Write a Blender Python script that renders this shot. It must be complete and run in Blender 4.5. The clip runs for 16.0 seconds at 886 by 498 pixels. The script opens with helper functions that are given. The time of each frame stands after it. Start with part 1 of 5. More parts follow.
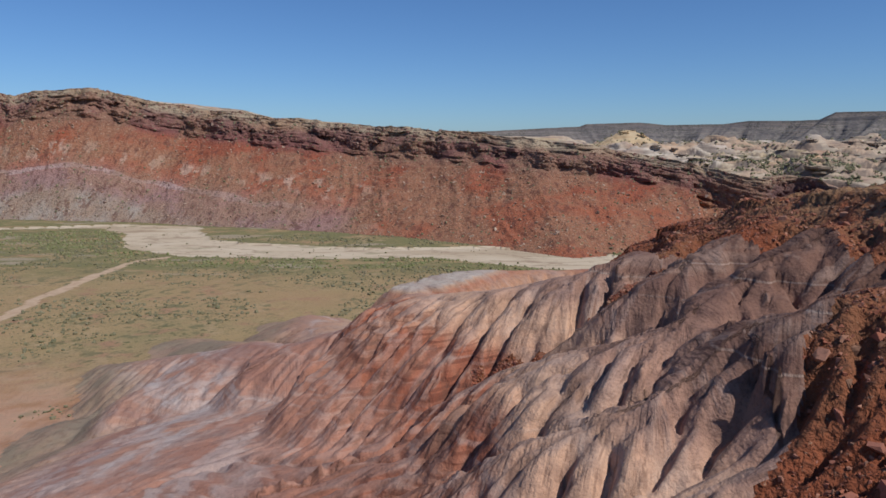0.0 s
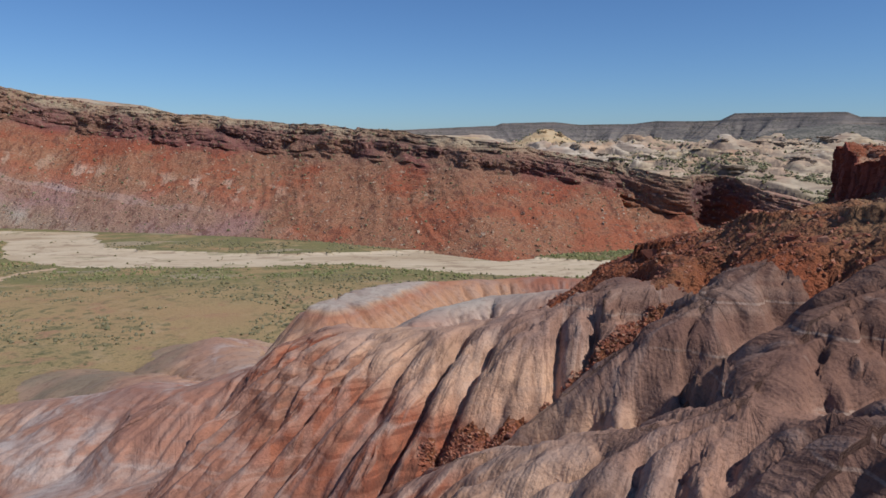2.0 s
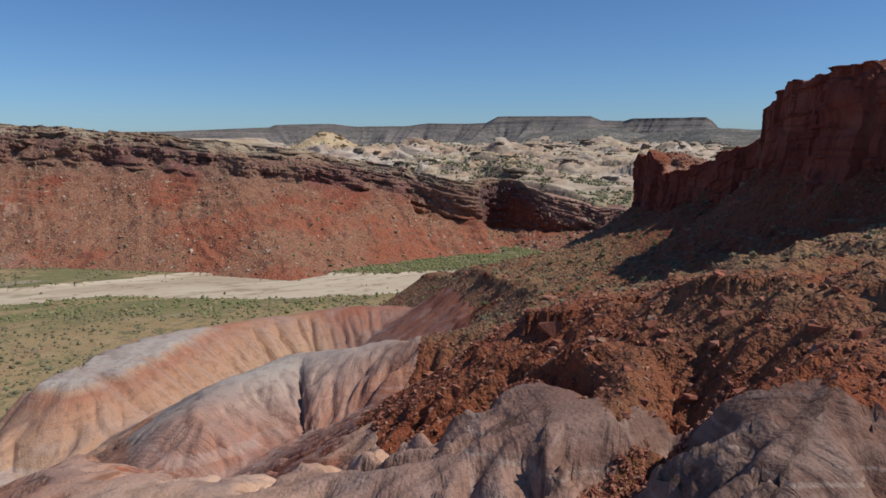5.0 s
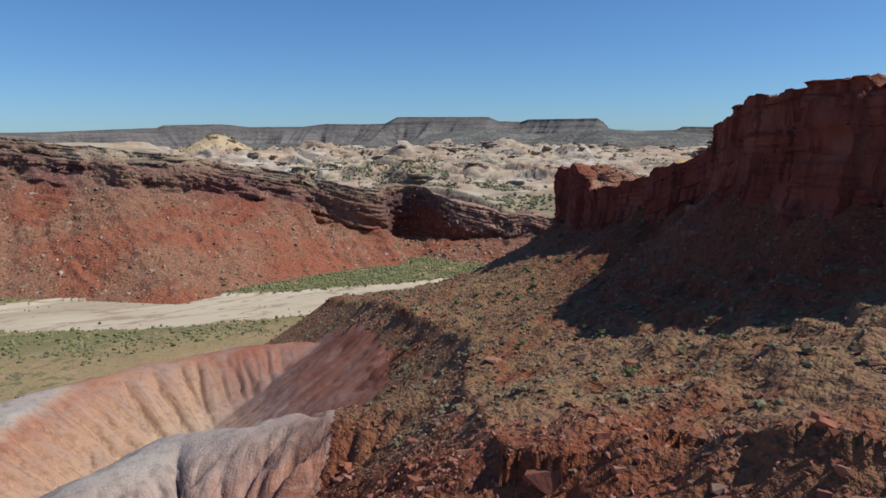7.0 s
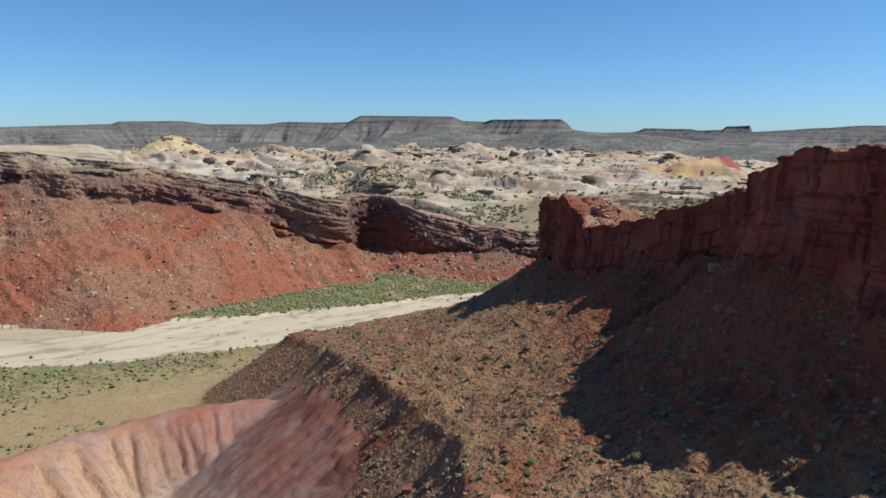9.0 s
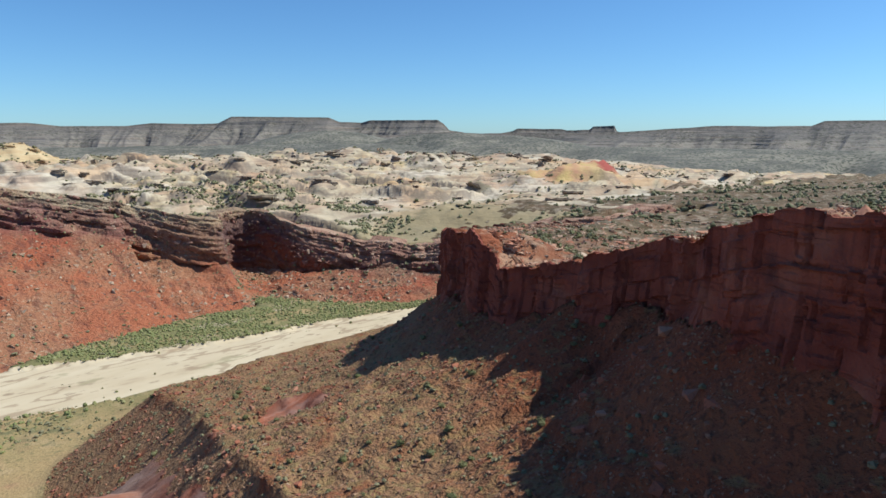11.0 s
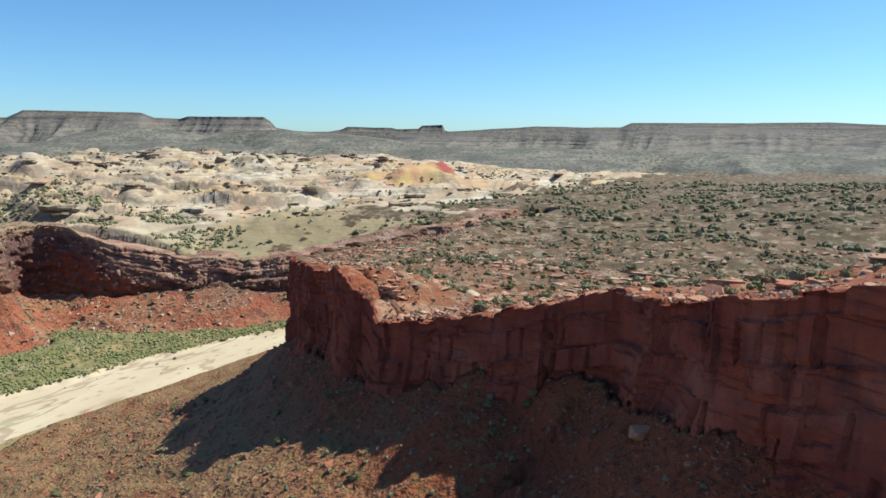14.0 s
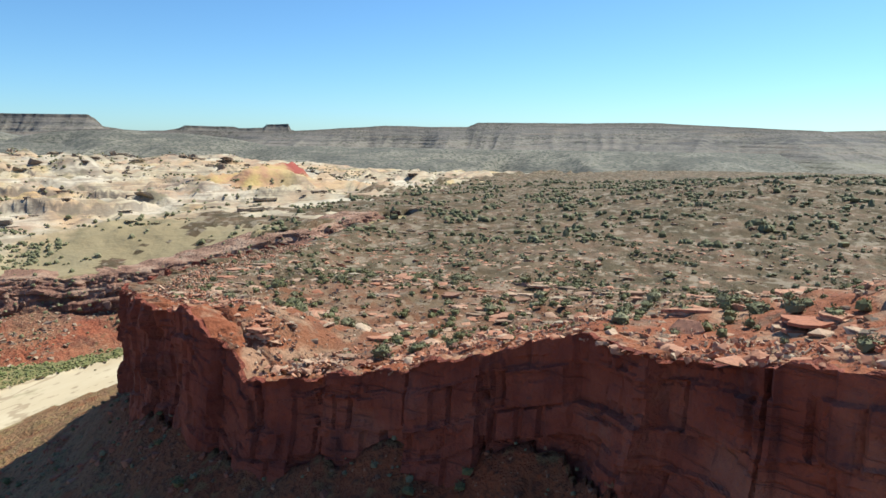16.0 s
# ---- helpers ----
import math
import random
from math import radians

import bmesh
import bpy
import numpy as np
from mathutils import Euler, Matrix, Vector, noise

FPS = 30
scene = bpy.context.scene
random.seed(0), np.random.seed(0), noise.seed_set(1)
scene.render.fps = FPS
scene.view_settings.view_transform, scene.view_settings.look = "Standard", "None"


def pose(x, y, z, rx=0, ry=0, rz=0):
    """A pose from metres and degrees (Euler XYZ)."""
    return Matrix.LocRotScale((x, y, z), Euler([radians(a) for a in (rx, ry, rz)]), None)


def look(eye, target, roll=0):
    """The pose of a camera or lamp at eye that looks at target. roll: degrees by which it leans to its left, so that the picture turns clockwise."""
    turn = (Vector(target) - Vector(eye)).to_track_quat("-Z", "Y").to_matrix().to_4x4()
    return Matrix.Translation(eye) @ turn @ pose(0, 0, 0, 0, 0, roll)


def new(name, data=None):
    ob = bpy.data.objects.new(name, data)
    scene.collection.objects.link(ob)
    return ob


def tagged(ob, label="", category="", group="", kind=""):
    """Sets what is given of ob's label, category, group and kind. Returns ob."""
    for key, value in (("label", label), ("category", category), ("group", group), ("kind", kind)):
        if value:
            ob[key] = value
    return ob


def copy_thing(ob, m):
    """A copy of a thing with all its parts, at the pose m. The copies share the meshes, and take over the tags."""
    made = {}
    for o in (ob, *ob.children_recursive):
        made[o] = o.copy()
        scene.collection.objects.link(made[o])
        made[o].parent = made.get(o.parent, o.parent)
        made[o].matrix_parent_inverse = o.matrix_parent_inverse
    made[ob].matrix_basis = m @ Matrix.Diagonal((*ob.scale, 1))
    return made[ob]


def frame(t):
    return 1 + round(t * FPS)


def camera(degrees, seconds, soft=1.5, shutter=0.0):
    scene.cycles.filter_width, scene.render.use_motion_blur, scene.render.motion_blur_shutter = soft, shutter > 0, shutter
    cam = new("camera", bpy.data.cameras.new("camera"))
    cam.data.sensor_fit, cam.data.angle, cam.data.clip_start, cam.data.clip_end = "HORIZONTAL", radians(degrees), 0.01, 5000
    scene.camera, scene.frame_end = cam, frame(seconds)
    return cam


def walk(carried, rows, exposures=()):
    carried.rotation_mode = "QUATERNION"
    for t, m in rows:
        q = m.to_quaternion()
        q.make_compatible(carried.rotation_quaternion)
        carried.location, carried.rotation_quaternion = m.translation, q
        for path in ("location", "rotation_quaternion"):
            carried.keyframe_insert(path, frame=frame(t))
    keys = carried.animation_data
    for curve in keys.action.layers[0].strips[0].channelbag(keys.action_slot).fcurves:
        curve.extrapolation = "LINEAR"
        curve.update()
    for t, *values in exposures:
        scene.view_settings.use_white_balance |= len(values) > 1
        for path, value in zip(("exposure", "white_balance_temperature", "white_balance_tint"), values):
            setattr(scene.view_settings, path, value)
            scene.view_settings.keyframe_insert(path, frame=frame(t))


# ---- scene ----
# ---- camera and its flight ----
cam = camera(65.47, 16.0, soft=1.6)
# seconds, x, y, z, pitch, lean to the right, yaw
ROWS = [
    (0.0, 0.00, 0.00, 74.00, -8.80, 0.04, -0.02),
    (0.5, -0.63, 6.17, 73.98, -8.83, 0.00, -1.87),
    (1.0, -1.07, 12.33, 73.91, -8.85, 0.00, -3.81),
    (1.5, -1.45, 18.64, 73.82, -8.88, -0.05, -5.13),
    (2.0, -1.66, 24.93, 73.87, -8.90, -0.11, -6.86),
    (2.5, -1.66, 31.14, 74.12, -8.87, -0.17, -8.34),
    (3.0, -1.45, 37.31, 74.39, -8.85, -0.19, -10.88),
    (3.5, -1.04, 43.27, 74.75, -8.81, -0.12, -14.01),
    (4.0, -0.55, 49.15, 75.22, -8.76, -0.09, -17.47),
    (4.5, 0.17, 55.02, 75.72, -8.76, 0.05, -21.33),
    (5.0, 1.23, 60.98, 76.22, -8.77, 0.08, -25.13),
    (5.2, 1.77, 63.34, 76.41, -8.78, 0.09, -26.48),
    (7.3, 11.48, 87.15, 81.04, -8.79, 0.10, -33.97),
    (7.5, 12.58, 89.35, 81.83, -8.80, -0.02, -34.30),
    (8.0, 15.39, 94.83, 83.88, -8.85, -0.20, -34.86),
    (8.2, 16.52, 97.02, 84.69, -8.87, -0.25, -34.96),
    (10.3, 28.31, 119.93, 92.38, -8.92, 0.06, -42.50),
    (10.5, 29.62, 122.04, 93.01, -8.91, 0.14, -43.75),
    (11.0, 32.91, 127.27, 94.56, -8.94, 0.12, -46.50),
    (11.5, 36.16, 132.32, 95.82, -8.97, 0.07, -49.12),
    (12.0, 39.70, 137.18, 96.62, -9.02, 0.02, -51.62),
    (12.5, 43.51, 141.99, 97.06, -9.06, -0.07, -53.26),
    (13.0, 47.60, 146.52, 97.30, -9.08, -0.11, -54.83),
    (13.5, 51.63, 151.02, 97.43, -9.08, -0.19, -57.83),
    (14.0, 55.97, 155.41, 97.49, -9.09, -0.24, -60.50),
    (14.5, 60.65, 159.83, 97.53, -9.10, -0.21, -63.34),
    (15.0, 65.48, 164.05, 97.50, -9.11, -0.26, -65.87),
    (15.5, 70.61, 168.06, 97.38, -9.11, -0.25, -69.07),
    (16.0, 75.91, 172.05, 97.34, -9.09, -0.22, -72.98),
]
# seconds, stops, kelvin, tint
EXPOSURES = [(0.0, -0.1, 6000, 9), (2.5, -0.06, 6150, 9), (5.0, -0.06, 6150, 8), (8.0, 0.22, 5900, 3), (10.5, 0.47, 6000, -2), (13.0, 0.63, 6200, -4), (16.0, 0.78, 6400, -5)]
walk(cam, [(t, pose(x, y, z, 90 + pitch, lean, yaw)) for t, x, y, z, pitch, lean, yaw in ROWS], EXPOSURES)

# ---- sky and sun ----
SUN_TO = Vector((0.51, -0.39, 0.77)).normalized()
SUN_EL = math.asin(SUN_TO.z)
SUN_AZ = math.atan2(SUN_TO.x, SUN_TO.y)
world = bpy.data.worlds.new("desert_sky")
scene.world = world
world.use_nodes = True
wn = world.node_tree.nodes
sky = wn.new("ShaderNodeTexSky")
sky.sky_type = "NISHITA"
sky.sun_disc = False
sky.sun_elevation = SUN_EL
sky.sun_rotation = SUN_AZ
sky.altitude = 1400
sky.air_density = 1.0
sky.dust_density = 0.9
sky.ozone_density = 2.5
tint = wn.new("ShaderNodeMix")
tint.data_type, tint.blend_type = "RGBA", "MULTIPLY"
tint.inputs[0].default_value = 1.0
tint.inputs[7].default_value = (0.72, 0.94, 1.22, 1)
wn["Background"].inputs["Strength"].default_value = 0.077
for a, b in ((sky.outputs[0], tint.inputs[6]), (tint.outputs[2], wn["Background"].inputs["Color"])):
    world.node_tree.links.new(a, b)
sun_data = bpy.data.lights.new("sun", "SUN")
sun_data.energy = 4.2
sun_data.angle = radians(0.53)
sun_data.color = (1.0, 0.94, 0.86)
sun = new("sun", sun_data)
sun.matrix_world = look(SUN_TO * 500, (0, 0, 0))

# ---- small tools ----
def smooth(a, b, v):
    q = np.clip((v - a) / (b - a), 0, 1)
    return q * q * (3 - 2 * q)


def smax(a, b, k):
    h = np.clip(0.5 + 0.5 * (a - b) / k, 0, 1)
    return b + (a - b) * h + k * h * (1 - h)


def smin(a, b, k):
    return -smax(-a, -b, k)


def lattice(ix, iy, seed):
    n = (ix.astype(np.int64) * 374761393 + iy.astype(np.int64) * 668265263 + seed * 974634777) & 0x7FFFFFFF
    n = ((n ^ (n >> 13)) * 1274126177) & 0x7FFFFFFF
    n = n ^ (n >> 16)
    return (n & 0xFFFFF) / float(0x100000)


def grain(x, y, size, seed=0):
    """Gradient noise, about -1 to 1, with cells of that size."""
    x, y = np.asarray(x, float) / size, np.asarray(y, float) / size
    ix, iy = np.floor(x), np.floor(y)
    fx, fy = x - ix, y - iy
    u, v = fx * fx * fx * (fx * (fx * 6 - 15) + 10), fy * fy * fy * (fy * (fy * 6 - 15) + 10)
    out = 0
    for dx in (0, 1):
        for dy in (0, 1):
            a = lattice(ix + dx, iy + dy, seed) * 2 * np.pi
            g = np.cos(a) * (fx - dx) + np.sin(a) * (fy - dy)
            out = out + g * (u if dx else 1 - u) * (v if dy else 1 - v)
    return out * 1.5


def fractal(x, y, size, octaves=4, seed=0, keep=0.5):
    out, amp = 0, 1.0
    for k in range(octaves):
        out = out + amp * grain(x, y, size / 2 ** k, seed + 17 * k)
        amp *= keep
    return out


def along(x, y, line):
    """Distance to a line of (x, y, value...), the length along it, and its values there."""
    pts = np.array(line, float)
    best = np.full(np.shape(x), 1e18)
    arc = np.zeros(np.shape(x))
    vals = [np.zeros(np.shape(x)) for _ in range(pts.shape[1] - 2)]
    run = 0.0
    for a, b in zip(pts[:-1], pts[1:]):
        e = b[:2] - a[:2]
        ln = float(np.hypot(*e))
        q = np.clip(((x - a[0]) * e[0] + (y - a[1]) * e[1]) / ln ** 2, 0, 1)
        d = (x - a[0] - q * e[0]) ** 2 + (y - a[1] - q * e[1]) ** 2
        near = d < best
        best = np.where(near, d, best)
        arc = np.where(near, run + q * ln, arc)
        for k in range(len(vals)):
            vals[k] = np.where(near, a[2 + k] + q * (b[2 + k] - a[2 + k]), vals[k])
        run += ln
    return np.sqrt(best), arc, vals


def inside(x, y, poly):
    hit = np.zeros(np.shape(x), bool)
    for (x0, y0), (x1, y1) in zip(poly, poly[1:] + poly[:1]):
        if y0 != y1:
            hit ^= ((y0 > y) != (y1 > y)) & (x < (x1 - x0) * (y - y0) / (y1 - y0) + x0)
    return hit


# ---- plan of the valley (metres, river bed at 0) ----
# foot of the far canyon wall: x, y, height of its rim, distance from foot to rim
WALL = [(-2600, 1100), (-900, 780), (-560, 690), (-426, 660), (-360, 650), (-280, 637), (-162, 592), (-85, 559), (-14, 520), (40, 488), (86, 444), (130, 462), (190, 470), (236, 470)]
# the rim above each of those points, with its height
RIM = [(-2700, 1360, 165), (-960, 990, 158), (-620, 850, 136), (-476, 780, 127), (-398, 785, 135), (-297, 797, 115), (-178, 770, 101), (-97, 760, 94), (-20, 712, 87), (28, 682, 84),
       (75, 642, 78), (137, 614, 70), (203, 578, 57), (250, 524, 44.5)]
BENCH = [(240, 474), (247, 486), (253, 490), (258, 480), (268, 460), (281, 443), (304, 419), (362, 384), (430, 352), (520, 337)]
BENCH_RIM = [(252, 527, 44.5), (262, 558, 46), (276, 566, 47.5), (292, 551, 48), (306, 524, 36), (330, 490, 28), (352, 455, 25), (374, 430, 28), (434, 368, 42), (521, 352, 48)]
# foot of the near cliff, from the nose of the headland to where it leaves the view: x, y, foot, rim
CANYON_END = [(520, 330)]
CLIFF = [(430, 338, 20, 50), (330, 318, 20, 54), (235, 296, 34, 62), (190, 274, 47, 66.5), (181, 267, 49.5, 68), (170, 257, 52.5, 70.2), (160, 244, 55, 71.8), (154.5, 233, 56, 73.6), (151.5, 226.5, 56.5, 70.8), (149.5, 221, 56.5, 67), (147.2, 212.5, 58.5, 69),
         (145.6, 199, 62.5, 71.5), (144, 186.5, 65, 75.8), (142, 179.4, 66.5, 78.4), (134, 174, 67.5, 79.6), (124, 165.5, 70, 82.6), (114, 151, 71.8, 87.2), (105, 132, 72, 87.6), (97, 112, 72.5, 87.2), (92, 70, 73, 86), (90, -120, 73, 86)]
CREST = [(52, -120, 70), (52, 20, 70), (51, 60, 69), (47, 96, 65.5), (39, 120, 57.5), (56, 150, 48), (78, 178, 42), (87, 212, 39.5), (91, 234, 39), (97, 254, 32.5), (105, 272, 27), (112, 300, 22), (116, 325, 19), (128, 341, 14), (150, 352, 9)]
SPURS = [  # x, y, z along each badland ridge, its side slope, and how broad and round its top is
    ([(37, 100, 60.5), (31.4, 97, 58.2), (28.3, 101, 57.8), (20, 103.6, 54.2), (8.5, 111.7, 49.8), (0, 122, 46.8), (-8, 137, 43.4), (-15, 142, 39.5), (-21, 145, 34), (-30, 150, 29.5), (-46, 160, 25.5), (-70, 177, 18), (-105, 208, 5)], 0.8, 9.0),
    ([(40.6, 72.7, 65), (30.6, 70.7, 59.8), (24, 66.5, 57), (18.2, 71, 53), (12, 77, 49.4), (6.9, 83, 45.5), (0, 90, 39), (-8, 98, 31), (-22, 106, 22)], 0.85, 5.0),
    ([(41, 86, 64), (37, 85.4, 62.6), (30, 83, 59.9), (25, 83.7, 56.6), (20, 85, 52.6), (13, 85.6, 47.4), (5, 88.5, 41)], 0.85, 4.5),
    ([(42, 52, 65.5), (32.8, 54.3, 61.5), (26, 57.6, 58.8), (18, 56, 53), (8.6, 60, 47.2), (-2, 67, 39), (-14, 76, 28), (-34, 90, 14)], 0.8, 6.0),
    ([(40, 32, 62), (24, 38, 53), (8, 44, 44), (-20, 60, 24), (-45, 78, 9)], 0.75, 6.0),
    ([(2, 111, 44), (-8, 109, 39.5), (-15, 109.5, 34.5), (-26, 112, 26.8), (-42, 118, 17), (-62, 126, 7)], 0.6, 8.0),
    ([(-22, 146, 33), (-34, 143, 29.5), (-42, 141, 26.3), (-50, 140.5, 18.5), (-62, 142, 10), (-80, 146, 4)], 0.5, 9.0),
    ([(-46, 160, 25.6), (-56, 157, 22.8), (-70, 156, 17.6), (-86, 158, 7)], 0.45, 9.0),
    ([(80, 262, 24), (66, 266, 25), (46, 265, 24.6), (26, 257, 26), (8, 240, 29.5), (-4, 226, 31), (-10, 221, 30.6), (-15, 226, 26), (-25, 236, 14), (-32, 244, 6)], 0.75, 6.5),
    ([(62, 160, 46), (44, 176, 40), (30, 186, 36.5), (18, 182, 35), (9, 172, 33), (2, 166, 28)], 0.6, 5.0),
    ([(-20, 178, 20), (-30, 200, 17), (-42, 226, 14.5), (-51, 247, 11), (-62, 262, 4)], 0.4, 8.0),
    ([(-40, 178, 19), (-60, 205, 13), (-92, 236, 4)], 0.4, 9.0),
]
# side ribs with sharp gullies between them, by ridge: spacing and depth
LOBES = {0: (5.4, 1.6), 1: (4.6, 1.5), 2: (4.2, 1.7), 3: (5.0, 1.2), 4: (5.2, 1.0), 8: (6.5, 1.3)}
# narrow cuts choked with red rubble between the domes: x, y, depth
GULLIES = [[(38, 92.5, 0.6), (31, 93, 1.6), (27, 93, 2.4), (25, 91.5, 2.8), (22, 91, 2.9), (19, 90.8, 2.9), (16.3, 89.6, 2.9), (12, 89.5, 2.3), (5, 92, 1.2)], [(36, 79, 0.5), (30, 77.5, 1.2), (24, 79, 1.9), (17, 81, 1.6), (8, 87, 0.8)]]
# lower edge of the red scree on the clay: y, x
SCREE_EDGE = [(0, 46), (40, 43.5), (56, 41.5), (72, 40.5), (80, 38), (90, 35), (99, 31), (106, 27), (114, 23.5), (124, 21.5), (133, 24), (146, 28), (165, 44), (185, 62), (205, 76), (225, 82), (245, 84), (262, 90), (300, 104), (330, 112)]
RIVER = [(-1500, 700, 20), (-700, 620, 16), (-383, 592, 6), (-300, 610, 12), (-240, 580, 30), (-200, 498, 30), (-160, 476, 32), (-74, 458, 24), (-10, 462, 20), (25, 456, 32), (75, 432, 34),
         (120, 412, 28), (175, 405, 22), (240, 398, 19), (310, 384, 15), (380, 354, 14), (430, 345, 6)]
ROAD = [(-186, 60, 3), (-182, 200, 3), (-186, 280, 3), (-191, 322, 3), (-193, 375, 3), (-191, 420, 2.5), (-180, 440, 2)]
HEADLAND = CANYON_END + [(p[0], p[1]) for p in CLIFF] + [(90, -4000), (6000, -4000), (6000, 330)]
PLATEAU = [(p[0], p[1]) for p in WALL + BENCH] + CANYON_END + [(p[0], p[1]) for p in CLIFF] + [(90, -4000), (6000, -4000), (6000, 6000), (-6000, 6000), (-6000, 1500)]
LEDGE = [(250, 640), (330, 606), (385, 588), (440, 566), (515, 540), (600, 505), (680, 470)]
DOMES = [  # slickrock hills: x, y, radius, height
    (297, 1121, 54, 24), (150, 900, 35, 10), (330, 880, 90, 8), (430, 830, 80, 8), (560, 900, 60, 12), (640, 872, 40, 20), (700, 800, 60, 10), (752, 550, 15, 9), (738, 558, 58, 18), (680, 566, 84, 15),
    (800, 640, 70, 10), (830, 560, 50, 9), (800, 1040, 80, 14), (60, 990, 90, 8), (620, 80, 190, 13), (780, 0, 200, 12)]


def strata(z, size, hard, warp):
    """Turns an even slope into ledges: benches with steep risers every size metres."""
    q = (z + warp) / size
    i = np.floor(q)
    f = q - i
    return (i + np.where(f < hard, f * 0.35, hard * 0.35 + (f - hard) * (1 - hard * 0.35) / (1 - hard))) * size - warp


def crest_height(x, y, dk, zk):
    """Height of the crest felt at a place: the nearest point close by, a smooth mean of the points round it farther off."""
    total, weight = np.zeros(x.shape), np.zeros(x.shape)
    for (ax, ay, az), (bx, by, bz) in zip(CREST, CREST[1:]):
        n = max(1, int(math.hypot(bx - ax, by - ay) / 8))
        for k in range(n):
            u = (k + 0.5) / n
            w = ((x - ax - (bx - ax) * u) ** 2 + (y - ay - (by - ay) * u) ** 2 + 30.0) ** -4.0 * math.hypot(bx - ax, by - ay) / n
            total, weight = total + w * (az + (bz - az) * u), weight + w
    share = smooth(4, 16, dk)
    return zk * (1 - share) + total / weight * share


def bad_base(x, y, n1, n2, dk, ak, zk):
    """The badlands as they would stand with no gullies cut: a long fall from the crest, and the spurs."""
    drop = np.interp(dk, [0, 6, 12, 20, 30, 50, 66, 82, 100, 118, 136, 150, 220], [0, 3.2, 7, 12, 18, 28, 32.5, 36, 40.5, 46, 54, 57, 62])
    bad = zk - drop + 0.7 * n1
    for i, (line, steep, broad) in enumerate(SPURS):
        d, a, (z,) = along(x + 1.5 * n2, y + 1.5 * n2, line)
        form = z - steep * (np.sqrt(d * d + broad ** 2) - broad)
        if i in LOBES:
            apart, deep = LOBES[i]
            form = form + deep * (np.abs(np.cos(math.pi * a / apart + 1.3 * n2 + 2.2 * grain(a, d * 0.25, 11, 70 + i))) ** 0.75 - 0.7) * smooth(1.5, 6, d) * smooth(34, 18, d)
        bad = smax(bad, form, 1.2)
    for line in GULLIES:
        d, a, (deep,) = along(x + 0.8 * n2, y + 0.8 * n2, line)
        bad = bad - deep * np.exp(-(d / 2.2) ** 2)
    return bad


WEAR_X, WEAR_Y, WEAR_STEP = -120.0, 8.0, 0.52
WEAR = np.zeros((530, 366))


def worn(x, y):
    """Depth cut by running water at each point, from the eroded grid."""
    return grid_at(WEAR, x, y, WEAR_X, WEAR_Y, WEAR_STEP)


def rilled(x, y):
    """Fine rills of the clay at each point, about -2 in the cut to 2 on the rib."""
    return grid_at(RILL, x, y, RILL_X, RILL_Y, RILL_STEP)


def ribbed(x, y):
    """Cuts between the clay lobes, 0 on the lobes to -1 in the cut."""
    return grid_at(RIBS, x, y, RILL_X, RILL_Y, RILL_STEP)


